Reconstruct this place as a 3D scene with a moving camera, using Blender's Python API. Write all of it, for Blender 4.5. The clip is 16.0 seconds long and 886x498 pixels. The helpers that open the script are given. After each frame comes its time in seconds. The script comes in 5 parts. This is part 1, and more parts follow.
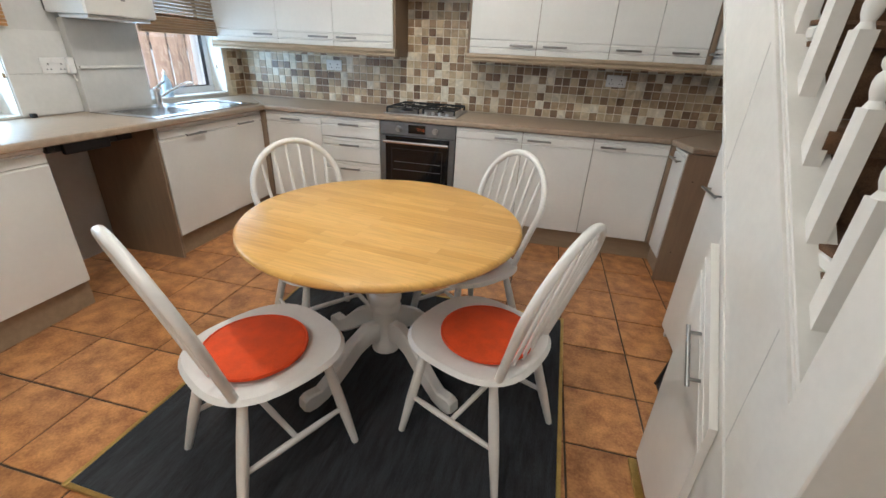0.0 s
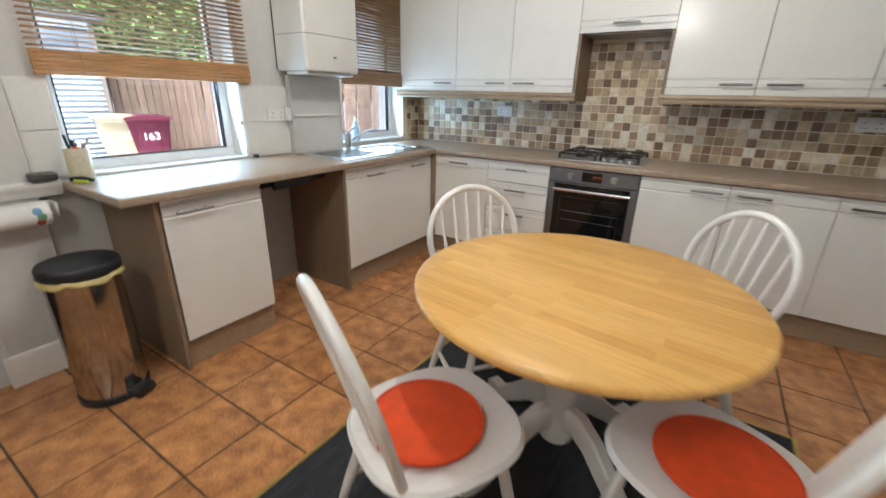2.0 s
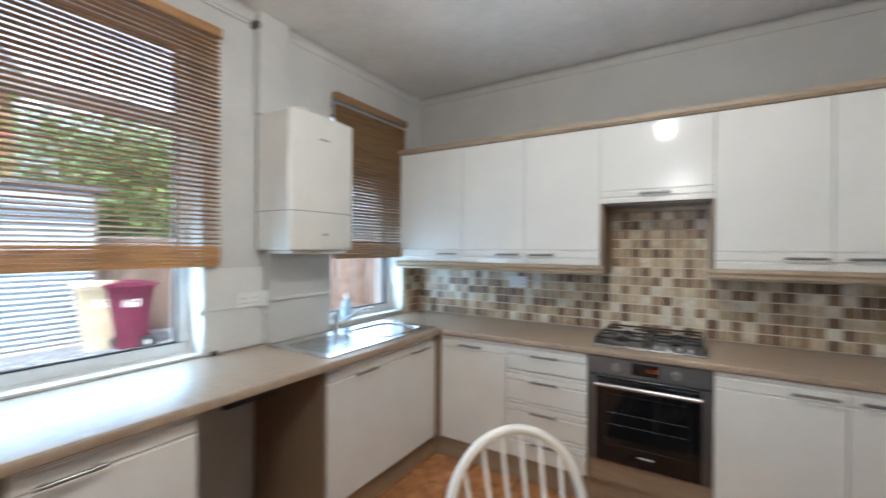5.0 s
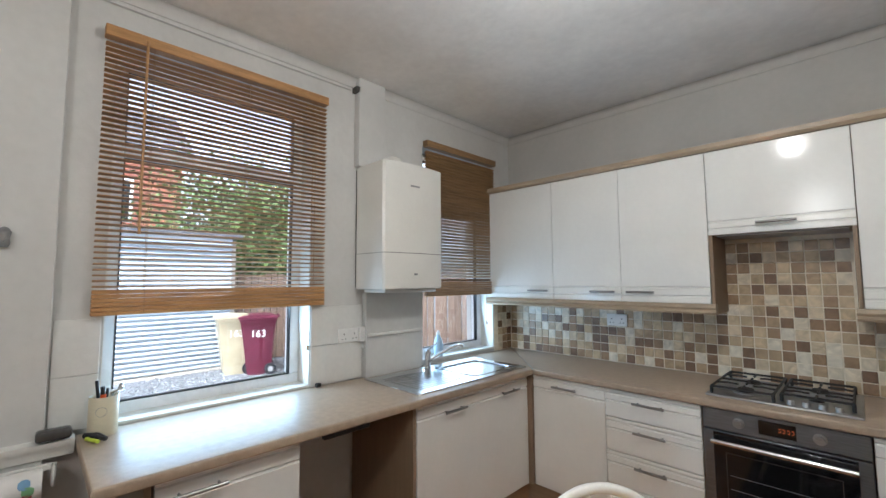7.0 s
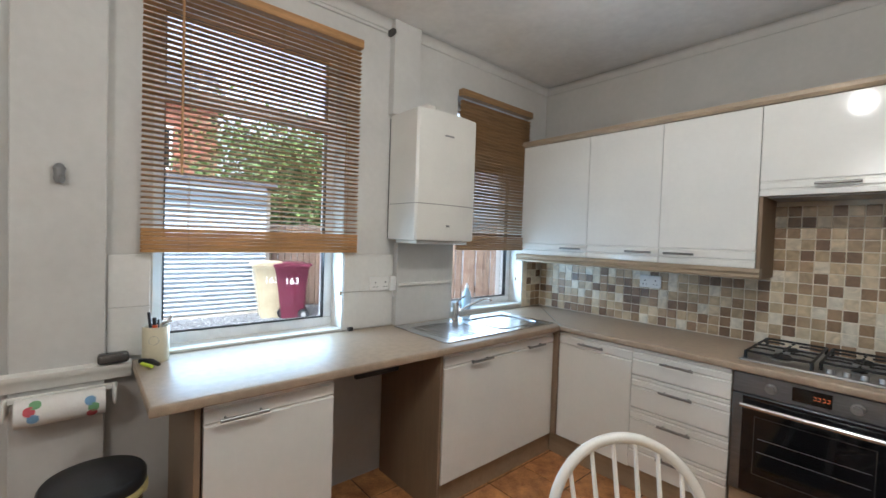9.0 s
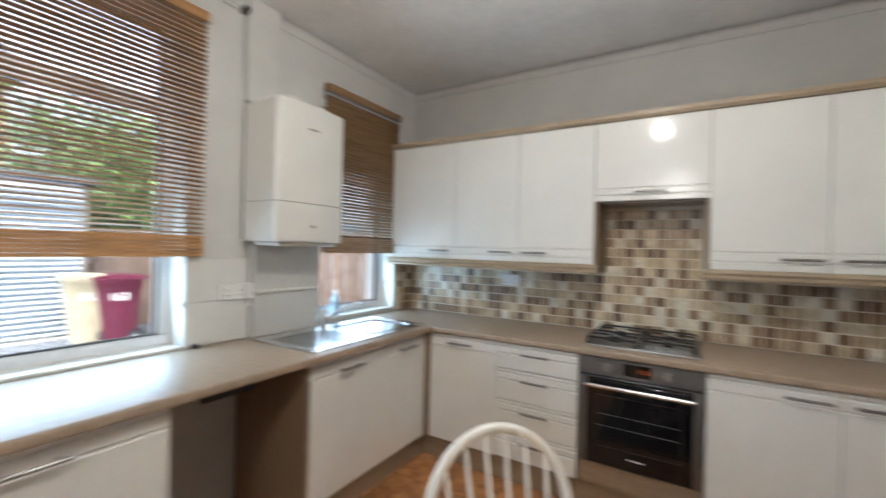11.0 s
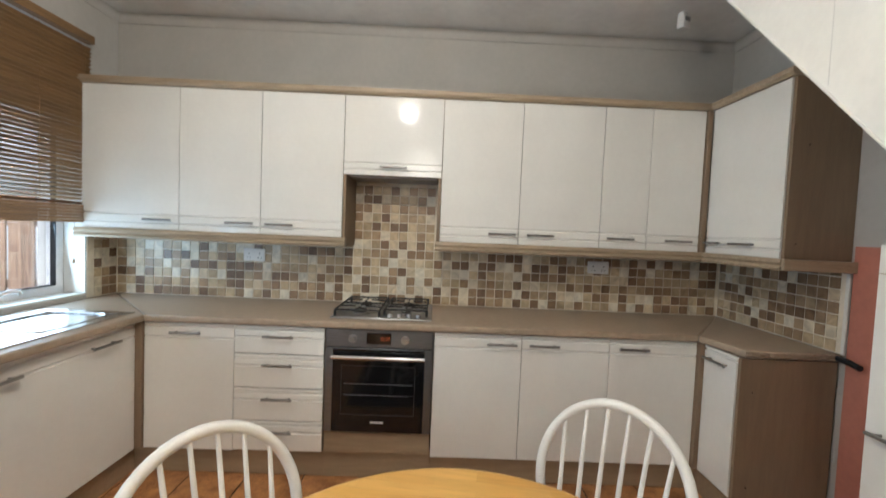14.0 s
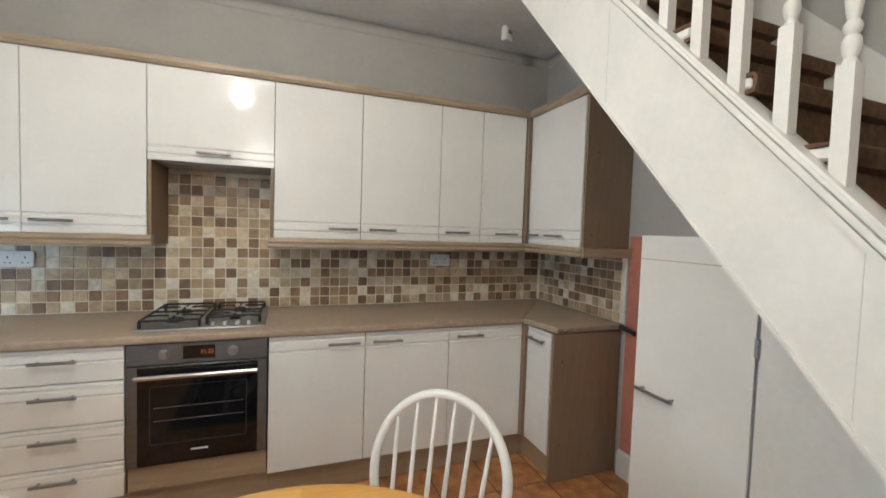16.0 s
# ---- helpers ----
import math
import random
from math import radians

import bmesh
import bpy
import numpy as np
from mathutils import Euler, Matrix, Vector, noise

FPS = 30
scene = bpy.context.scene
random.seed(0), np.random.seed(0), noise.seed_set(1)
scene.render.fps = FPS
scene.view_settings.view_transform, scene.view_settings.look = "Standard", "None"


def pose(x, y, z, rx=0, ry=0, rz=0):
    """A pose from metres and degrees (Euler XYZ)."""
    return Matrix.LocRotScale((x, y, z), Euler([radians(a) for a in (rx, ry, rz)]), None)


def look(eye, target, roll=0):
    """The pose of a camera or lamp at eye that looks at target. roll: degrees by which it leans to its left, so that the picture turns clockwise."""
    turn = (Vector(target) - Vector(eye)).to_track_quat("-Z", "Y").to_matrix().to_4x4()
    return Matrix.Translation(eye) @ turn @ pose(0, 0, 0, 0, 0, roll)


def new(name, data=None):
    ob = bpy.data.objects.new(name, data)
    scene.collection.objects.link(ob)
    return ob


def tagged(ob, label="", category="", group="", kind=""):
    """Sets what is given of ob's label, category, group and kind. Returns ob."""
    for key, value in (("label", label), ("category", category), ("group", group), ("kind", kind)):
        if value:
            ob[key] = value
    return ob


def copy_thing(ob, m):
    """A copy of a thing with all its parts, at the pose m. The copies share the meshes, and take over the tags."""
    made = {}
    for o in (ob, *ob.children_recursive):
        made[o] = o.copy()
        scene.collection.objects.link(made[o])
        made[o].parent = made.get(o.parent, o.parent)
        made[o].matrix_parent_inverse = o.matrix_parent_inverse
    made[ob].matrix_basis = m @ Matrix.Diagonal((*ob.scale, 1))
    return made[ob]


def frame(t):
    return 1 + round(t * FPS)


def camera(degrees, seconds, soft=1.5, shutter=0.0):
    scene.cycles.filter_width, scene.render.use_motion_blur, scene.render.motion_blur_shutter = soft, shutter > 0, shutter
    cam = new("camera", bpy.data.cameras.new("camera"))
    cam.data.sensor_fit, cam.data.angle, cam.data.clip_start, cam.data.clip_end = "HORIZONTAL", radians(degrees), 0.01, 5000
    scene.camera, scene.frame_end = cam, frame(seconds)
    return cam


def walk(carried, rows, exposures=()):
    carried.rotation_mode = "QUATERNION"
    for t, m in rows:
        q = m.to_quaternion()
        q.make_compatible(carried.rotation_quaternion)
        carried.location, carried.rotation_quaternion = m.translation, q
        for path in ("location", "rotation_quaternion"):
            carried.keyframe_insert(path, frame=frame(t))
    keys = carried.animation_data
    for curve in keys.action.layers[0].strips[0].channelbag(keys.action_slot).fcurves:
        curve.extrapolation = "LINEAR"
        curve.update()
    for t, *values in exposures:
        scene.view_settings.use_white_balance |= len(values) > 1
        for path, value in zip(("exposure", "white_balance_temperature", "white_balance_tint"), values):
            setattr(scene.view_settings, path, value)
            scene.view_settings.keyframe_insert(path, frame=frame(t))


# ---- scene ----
cam = camera(94.1, 16.0, shutter=0.5)
PATH = [
    (0, (2.818, -3.67, 1.336), (2.431, -1.902, 0.484), 3.0),
    (0.5, (2.82, -3.671, 1.335), (2.397, -1.909, 0.489), 3.2),
    (1, (2.804, -3.675, 1.339), (2.275, -1.925, 0.526), 3.5),
    (1.5, (2.687, -3.704, 1.349), (1.936, -2.009, 0.599), 3.1),
    (2, (2.541, -3.527, 1.314), (1.545, -1.938, 0.619), 1.4),
    (2.5, (2.413, -3.261, 1.371), (1.359, -1.651, 0.827), -0.1),
    (3, (2.225, -3.051, 1.392), (1.708, -1.145, 1.079), 1.2),
    (3.5, (2.187, -2.903, 1.396), (2.125, -0.907, 1.297), 0.7),
    (4, (2.195, -2.895, 1.435), (2.145, -0.897, 1.388), 0.7),
    (4.5, (2.095, -2.954, 1.469), (1.689, -0.996, 1.466), 0.7),
    (5, (2.133, -3.033, 1.465), (1.079, -1.334, 1.458), 0.3),
    (5.2, (2.101, -3.078, 1.471), (0.873, -1.5, 1.461), 0.3),
    (7.3, (2.208, -3.017, 1.498), (0.791, -1.615, 1.652), -0.3),
    (7.5, (2.167, -3.04, 1.485), (0.765, -1.62, 1.614), 0.0),
    (7.8, (2.153, -3.034, 1.474), (0.747, -1.615, 1.57), 0.2),
    (8, (2.173, -3.03, 1.482), (0.756, -1.62, 1.548), 0.2),
    (8.2, (2.182, -3.017, 1.483), (0.755, -1.616, 1.472), 0.5),
    (10.3, (2.094, -3.076, 1.433), (0.513, -1.852, 1.399), 2.1),
    (10.5, (2.071, -3.082, 1.438), (0.556, -1.776, 1.456), 1.7),
    (11, (2.135, -2.973, 1.432), (1.096, -1.265, 1.43), 1.4),
    (11.5, (2.231, -2.852, 1.43), (1.912, -0.88, 1.346), 1.9),
    (12, (2.214, -2.834, 1.406), (2.291, -0.84, 1.263), 3.1),
    (12.5, (2.199, -2.847, 1.437), (2.245, -0.848, 1.418), 2.9),
    (13, (2.187, -2.83, 1.413), (2.195, -0.889, 0.932), 2.8),
    (13.5, (2.189, -2.847, 1.418), (2.212, -0.86, 1.189), 3.0),
    (14, (2.195, -2.855, 1.423), (2.224, -0.857, 1.335), 2.4),
    (14.5, (2.208, -2.876, 1.463), (2.31, -0.883, 1.594), 1.9),
    (15, (2.245, -2.851, 1.459), (2.63, -0.892, 1.573), 1.5),
    (15.5, (2.291, -2.825, 1.444), (2.911, -0.924, 1.485), 1.8),
    (16, (2.294, -2.824, 1.433), (2.99, -0.951, 1.34), 1.9),
]
walk(cam, [(t, look(eye, target, roll)) for t, eye, target, roll in PATH], [
    (0.0, 2.03, 5780, 6), (2.0, 2.0, 5750, 6), (3.0, 1.88, 5650, 6), (5.0, 1.83, 5500, 6), (7.5, 1.63, 5620, 6),
    (8.2, 1.63, 5680, 6), (10.5, 1.73, 5650, 6), (12.0, 1.92, 6050, 6), (14.5, 1.95, 6000, 6), (16.0, 1.98, 5980, 6)])

# ---- light ----
world = bpy.data.worlds.new("sky")
scene.world = world
world.use_nodes = True
wn = world.node_tree.nodes
sky = wn.new("ShaderNodeTexSky")
sky.sky_type, sky.sun_disc = "NISHITA", False
sky.sun_elevation, sky.sun_rotation = radians(46), radians(145)
sky.air_density, sky.dust_density, sky.ozone_density = 0.7, 6.0, 0.3
haze = wn.new("ShaderNodeHueSaturation")
haze.inputs["Saturation"].default_value, haze.inputs["Value"].default_value = 0.3, 1.5
world.node_tree.links.new(sky.outputs[0], haze.inputs["Color"])
world.node_tree.links.new(haze.outputs[0], wn["Background"].inputs[0])
wn["Background"].inputs[1].default_value = 0.15
sun_data = bpy.data.lights.new("sun", "SUN")
sun_data.energy, sun_data.angle, sun_data.color = 0.8, radians(20), (1.0, 0.96, 0.9)
sun = new("sun", sun_data)
sun.matrix_world = look((5, -7, 9), (0, 0, 0))
# skylight entering by the two windows
for wy, wz, wh, ww_, power in ((-2.355, 1.155, 0.40, 0.84, 3.0), (-0.65, 1.165, 0.40, 0.72, 1.7)):
    day_data = bpy.data.lights.new("window_daylight", "AREA")
    day_data.shape, day_data.size, day_data.size_y = "RECTANGLE", ww_, wh
    day_data.energy, day_data.color = power, (0.56, 0.79, 1.0)
    day = new("window_daylight", day_data)
    day.matrix_world = look((-0.11, wy, wz), (1.0, wy, wz + 0.22))
LAMP = (1.86, -2.0, 2.60)
bulb_data = bpy.data.lights.new("ceiling_bulb_light", "POINT")
bulb_data.energy, bulb_data.shadow_soft_size, bulb_data.color = 12.0, 0.03, (1.0, 0.90, 0.78)
bulb = new("ceiling_bulb_light", bulb_data)
bulb.location = (LAMP[0], LAMP[1], LAMP[2] - 0.02)
# unseen fill light, added to brighten the floor, chairs and stair panels
rear_data = bpy.data.lights.new("rear_globe_light", "POINT")
rear_data.energy, rear_data.shadow_soft_size, rear_data.color = 10.5, 0.22, (1.0, 0.90, 0.78)
rear = new("rear_globe_light", rear_data)
rear.location = (1.9, -4.3, 2.36)


# ---- materials ----
def mat(name, color, rough=0.5, metal=0.0, vary=0.06, scale=6.0, bump=0.0, bump_scale=80.0, coat=0.0, stretch=(1, 1, 1), second=None, each=0.0):
    """Paint or stone or timber: two scales of variation in colour, gloss and relief."""
    m = bpy.data.materials.new(name)
    m.use_nodes = True
    n, l = m.node_tree.nodes, m.node_tree.links
    b = n["Principled BSDF"]
    co = n.new("ShaderNodeTexCoord")
    mp = n.new("ShaderNodeMapping")
    mp.inputs["Scale"].default_value = stretch
    l.new(co.outputs["Object"], mp.inputs[0])
    big = n.new("ShaderNodeTexNoise")
    big.inputs["Scale"].default_value, big.inputs["Detail"].default_value = scale, 5
    fine = n.new("ShaderNodeTexNoise")
    fine.inputs["Scale"].default_value, fine.inputs["Detail"].default_value = scale * 9, 3
    vec = mp.outputs[0]
    if each:
        info = n.new("ShaderNodeObjectInfo")
        mul = n.new("ShaderNodeMath")
        mul.operation = "MULTIPLY"
        mul.inputs[1].default_value = 37.0
        add = n.new("ShaderNodeVectorMath")
        l.new(info.outputs["Random"], mul.inputs[0])
        l.new(mp.outputs[0], add.inputs[0])
        l.new(mul.outputs[0], add.inputs[1])
        vec = add.outputs[0]
    l.new(vec, big.inputs["Vector"])
    l.new(vec, fine.inputs["Vector"])
    mix = n.new("ShaderNodeMix")
    mix.data_type = "RGBA"
    dark = second or [c * (1 - 2.2 * vary) for c in color]
    lite = [min(1, c * (1 + vary)) for c in color]
    mix.inputs["A"].default_value, mix.inputs["B"].default_value = (*dark, 1), (*lite, 1)
    s = n.new("ShaderNodeMath")
    s.operation = "ADD"
    k = n.new("ShaderNodeMath")
    k.operation = "MULTIPLY_ADD"
    k.inputs[1].default_value, k.inputs[2].default_value = 0.5, -0.25
    l.new(fine.outputs[0], k.inputs[0])
    l.new(big.outputs[0], s.inputs[0])
    l.new(k.outputs[0], s.inputs[1])
    r = n.new("ShaderNodeMapRange")
    r.inputs[1].default_value, r.inputs[2].default_value = 0.3, 0.7
    l.new(s.outputs[0], r.inputs[0])
    l.new(r.outputs[0], mix.inputs["Factor"])
    out = mix.outputs["Result"]
    if each:
        hsv = n.new("ShaderNodeHueSaturation")
        v = n.new("ShaderNodeMapRange")
        v.inputs[3].default_value, v.inputs[4].default_value = 1 - each, 1 + each
        l.new(info.outputs["Random"], v.inputs[0])
        l.new(v.outputs[0], hsv.inputs["Value"])
        l.new(out, hsv.inputs["Color"])
        out = hsv.outputs[0]
    l.new(out, b.inputs["Base Color"])
    b.inputs["Metallic"].default_value = metal
    b.inputs["Coat Weight"].default_value = coat
    rr = n.new("ShaderNodeMapRange")
    rr.inputs[3].default_value, rr.inputs[4].default_value = max(0.02, rough * 0.85), min(1, rough * 1.15)
    l.new(big.outputs[0], rr.inputs[0])
    l.new(rr.outputs[0], b.inputs["Roughness"])
    if bump:
        g = n.new("ShaderNodeTexNoise")
        g.inputs["Scale"].default_value, g.inputs["Detail"].default_value = bump_scale, 4
        l.new(vec, g.inputs["Vector"])
        bp = n.new("ShaderNodeBump")
        bp.inputs["Strength"].default_value, bp.inputs["Distance"].default_value = bump, 0.004
        l.new(g.outputs[0], bp.inputs["Height"])
        l.new(bp.outputs[0], b.inputs["Normal"])
    return m


def ramp_mat(name, stops, rough=0.3, island=False, noise_scale=14.0, bump=0.1):
    """Pieces whose colour is picked piece by piece from a short list of colours, with stone clouding."""
    m = bpy.data.materials.new(name)
    m.use_nodes = True
    n, l = m.node_tree.nodes, m.node_tree.links
    b = n["Principled BSDF"]
    pick = n.new("ShaderNodeNewGeometry") if island else n.new("ShaderNodeObjectInfo")
    ramp = n.new("ShaderNodeValToRGB")
    ramp.color_ramp.interpolation = "CONSTANT"
    e = ramp.color_ramp.elements
    e[0].color = (*stops[0], 1)
    e[1].position, e[1].color = 1 / len(stops), (*stops[1], 1)
    for i, c in enumerate(stops[2:], 2):
        e.new(i / len(stops)).color = (*c, 1)
    l.new(pick.outputs["Random Per Island" if island else "Random"], ramp.inputs[0])
    geo = n.new("ShaderNodeNewGeometry")
    ns = n.new("ShaderNodeTexNoise")
    ns.inputs["Scale"].default_value, ns.inputs["Detail"].default_value, ns.inputs["Distortion"].default_value = noise_scale, 5, 1.2
    l.new(geo.outputs["Position"], ns.inputs["Vector"])
    r = n.new("ShaderNodeMapRange")
    r.inputs[1].default_value, r.inputs[2].default_value, r.inputs[3].default_value, r.inputs[4].default_value = 0.3, 0.7, 0.72, 1.18
    l.new(ns.outputs[0], r.inputs[0])
    hsv = n.new("ShaderNodeHueSaturation")
    l.new(r.outputs[0], hsv.inputs["Value"])
    l.new(ramp.outputs[0], hsv.inputs["Color"])
    l.new(hsv.outputs[0], b.inputs["Base Color"])
    b.inputs["Roughness"].default_value = rough
    bp = n.new("ShaderNodeBump")
    bp.inputs["Strength"].default_value, bp.inputs["Distance"].default_value = bump, 0.003
    l.new(ns.outputs[0], bp.inputs["Height"])
    l.new(bp.outputs[0], b.inputs["Normal"])
    return m


def glass_mat(name, tint=(1, 1, 1), rough=0.0):
    m = bpy.data.materials.new(name)
    m.use_nodes = True
    b = m.node_tree.nodes["Principled BSDF"]
    b.inputs["Base Color"].default_value = (*tint, 1)
    b.inputs["Roughness"].default_value = rough
    b.inputs["Transmission Weight"].default_value = 1.0
    b.inputs["IOR"].default_value = 1.45
    return m


def staves_mat(name):
    """Finger-jointed rubberwood: short staves of differing tone, laid in rows."""
    m = bpy.data.materials.new(name)
    m.use_nodes = True
    n, l = m.node_tree.nodes, m.node_tree.links
    b = n["Principled BSDF"]
    co = n.new("ShaderNodeTexCoord")
    br = n.new("ShaderNodeTexBrick")
    br.offset, br.offset_frequency = 0.37, 2
    br.inputs["Scale"].default_value = 1.0
    br.inputs["Mortar Size"].default_value = 0.0004
    br.inputs["Brick Width"].default_value, br.inputs["Row Height"].default_value = 0.31, 0.043
    br.inputs["Color1"].default_value = (0.63, 0.335, 0.075, 1)
    br.inputs["Color2"].default_value = (0.75, 0.45, 0.13, 1)
    br.inputs["Mortar"].default_value = (0.56, 0.30, 0.085, 1)
    l.new(co.outputs["Object"], br.inputs["Vector"])
    mp = n.new("ShaderNodeMapping")
    mp.inputs["Scale"].default_value = (4, 60, 60)
    l.new(co.outputs["Object"], mp.inputs[0])
    ns = n.new("ShaderNodeTexNoise")
    ns.inputs["Scale"].default_value, ns.inputs["Detail"].default_value = 1.6, 6
    l.new(mp.outputs[0], ns.inputs["Vector"])
    r = n.new("ShaderNodeMapRange")
    r.inputs[1].default_value, r.inputs[2].default_value, r.inputs[3].default_value, r.inputs[4].default_value = 0.3, 0.7, 0.86, 1.08
    l.new(ns.outputs[0], r.inputs[0])
    hsv = n.new("ShaderNodeHueSaturation")
    l.new(r.outputs[0], hsv.inputs["Value"])
    l.new(br.outputs["Color"], hsv.inputs["Color"])
    l.new(hsv.outputs[0], b.inputs["Base Color"])
    b.inputs["Roughness"].default_value = 0.33
    return m


WHITE_WALL = mat("painted plaster", (0.60, 0.59, 0.565), 0.75, vary=0.03, scale=3, bump=0.25, bump_scale=30)
# this grey also puts the shade into the east wall and two coves
GREY_WALL = mat("grey plaster", (0.46, 0.44, 0.41), 0.8, vary=0.03, scale=3, bump=0.25, bump_scale=30)
CEILING = mat("ceiling paint", (0.87, 0.865, 0.85), 0.85, vary=0.04, scale=2.5, bump=0.5, bump_scale=22)
SALMON = mat("salmon wall paint", (0.52, 0.20, 0.14), 0.7, vary=0.05, scale=4, bump=0.2)
GLOSS_WHITE = mat("white gloss joinery paint", (0.76, 0.745, 0.70), 0.32, vary=0.025, scale=5, bump=0.10, bump_scale=45)
DOOR_WHITE = mat("white foil cabinet door", (0.80, 0.785, 0.745), 0.10, vary=0.015, scale=4, bump=0.04, bump_scale=25)
TAUPE = mat("taupe wood-effect board", (0.255, 0.178, 0.113), 0.5, vary=0.05, scale=7, bump=0.1, stretch=(6, 6, 0.7))
# same board as TAUPE, with the light on the plinths put into the colour
TAUPE_LIT = mat("taupe plinth board lightened as lit", (0.36, 0.265, 0.17), 0.5, vary=0.06, scale=7, bump=0.1, stretch=(0.7, 6, 6))
TRIM_OAK = mat("limed oak trim", (0.40, 0.31, 0.21), 0.45, vary=0.10, scale=8, bump=0.1, stretch=(0.7, 6, 6))
WORKTOP = mat("beige laminate worktop", (0.40, 0.31, 0.225), 0.36, vary=0.06, scale=30, bump=0.05, bump_scale=200)
STEEL = mat("brushed steel", (0.47, 0.475, 0.48), 0.40, 1.0, vary=0.08, scale=12, bump=0.08, stretch=(1, 1, 14), bump_scale=30)
HANDLE_STEEL = mat("satin handle steel", (0.33, 0.325, 0.315), 0.3, 1.0, vary=0.06, scale=20)
OVEN_STEEL = mat("dark brushed oven steel", (0.27, 0.285, 0.30), 0.42, 1.0, vary=0.08, scale=12, bump=0.06, stretch=(1, 1, 14), bump_scale=30)
BIN_STEEL = mat("polished bin steel", (0.46, 0.44, 0.41), 0.16, 1.0, vary=0.10, scale=9, bump=0.03)
SINK_STEEL = mat("sink steel", (0.66, 0.67, 0.68), 0.24, 1.0, vary=0.06, scale=10, bump=0.05)
CHROME = mat("chrome", (0.78, 0.78, 0.78), 0.08, 1.0, vary=0.02)
BLACK_GLASS = mat("black oven glass", (0.008, 0.008, 0.009), 0.06, vary=0.1)
BLACK_IRON = mat("black cast iron", (0.018, 0.018, 0.018), 0.55, vary=0.2, scale=40, bump=0.3)
BLACK_PLASTIC = mat("black plastic", (0.016, 0.018, 0.022), 0.38, vary=0.15, scale=20, bump=0.1)
DARK_GAP = mat("dark recess", (0.02, 0.018, 0.015), 0.9)
TERRACOTTA = mat("terracotta tile", (0.58, 0.285, 0.11), 0.30, vary=0.10, scale=12, bump=0.28, bump_scale=16, second=(0.29, 0.115, 0.042), each=0.12)
GROUT = mat("dark floor grout", (0.085, 0.062, 0.045), 0.9, vary=0.2, scale=30, bump=0.4)
RUG = mat("charcoal ribbed mat", (0.030, 0.033, 0.039), 0.95, vary=0.27, scale=55, bump=1.0, bump_scale=260, stretch=(1, 0.15, 1))
BRASS = mat("brass edge strip", (0.62, 0.44, 0.15), 0.35, 0.9, vary=0.1, scale=20)
CHAIR_WHITE = mat("white satin chair paint", (0.80, 0.785, 0.75), 0.33, vary=0.02, scale=8, bump=0.06)
ORANGE = mat("orange fabric", (0.80, 0.085, 0.012), 0.85, vary=0.07, scale=20, bump=0.5, bump_scale=420)
STAVES = staves_mat("rubberwood staves")
TABLE_EDGE = mat("rubberwood edge", (0.58, 0.32, 0.11), 0.33, vary=0.10, scale=9, stretch=(2, 2, 12))
UPVC = mat("white window plastic", (0.80, 0.82, 0.84), 0.28, vary=0.02)
PANE = glass_mat("window glass")
BLIND = mat("stained timber slat", (0.44, 0.235, 0.09), 0.42, vary=0.14, scale=6, stretch=(8, 0.8, 8), each=0.10)
BLIND_DARK = mat("walnut stained slat", (0.32, 0.19, 0.085), 0.45, vary=0.14, scale=6, stretch=(8, 0.8, 8), each=0.10)
CORD = mat("blind cord", (0.30, 0.19, 0.09), 0.8)
BOILER = mat("boiler enamel", (0.74, 0.725, 0.68), 0.24, vary=0.015)
SOCKET = mat("white socket plastic", (0.80, 0.79, 0.77), 0.3, vary=0.01)
WALL_TILE = mat("white glazed wall tile", (0.74, 0.73, 0.70), 0.18, vary=0.03, scale=5)
MOSAIC_COLOURS = [(0.64, 0.53, 0.37), (0.22, 0.135, 0.078), (0.43, 0.31, 0.19), (0.74, 0.68, 0.56), (0.30, 0.195, 0.11), (0.56, 0.44, 0.28),
                  (0.185, 0.11, 0.065), (0.50, 0.38, 0.235), (0.70, 0.62, 0.48), (0.26, 0.165, 0.095), (0.46, 0.35, 0.22), (0.35, 0.235, 0.14)]
MOSAIC = ramp_mat("stone mosaic", MOSAIC_COLOURS, 0.33)
MOSAIC_JOINED = ramp_mat("stone mosaic run", MOSAIC_COLOURS, 0.33, island=True)
MOSAIC_GROUT = mat("pale grout", (0.80, 0.73, 0.60), 0.85, vary=0.06, scale=20)
CARPET = mat("brown stair carpet", (0.16, 0.085, 0.042), 0.95, vary=0.2, scale=30, bump=0.8, bump_scale=300)
CREAM = mat("cream enamel", (0.66, 0.60, 0.44), 0.35, vary=0.03)
BIN_BAG = mat("yellow bin liner", (0.62, 0.52, 0.22), 0.4, vary=0.08, scale=20, bump=0.4)
PAPER = mat("kitchen paper", (0.80, 0.78, 0.75), 0.9, vary=0.02, bump=0.3)
PRINT_RED = mat("red print", (0.55, 0.10, 0.12), 0.9)
PRINT_BLUE = mat("blue print", (0.20, 0.36, 0.55), 0.9)
PRINT_GREEN = mat("green print", (0.20, 0.40, 0.20), 0.9)
RED_PLASTIC = mat("orange red plastic", (0.70, 0.10, 0.02), 0.4)
LIME = mat("lime plastic", (0.55, 0.70, 0.06), 0.4)
SMOKE = mat("smoked plastic", (0.07, 0.065, 0.06), 0.15, vary=0.1)
BLUE_CLEAR = mat("pale blue cloudy plastic", (0.45, 0.60, 0.72), 0.22, vary=0.05, scale=20)
GRAVEL = mat("grey gravel", (0.17, 0.18, 0.195), 0.95, vary=0.35, scale=30, bump=1.0, bump_scale=60)
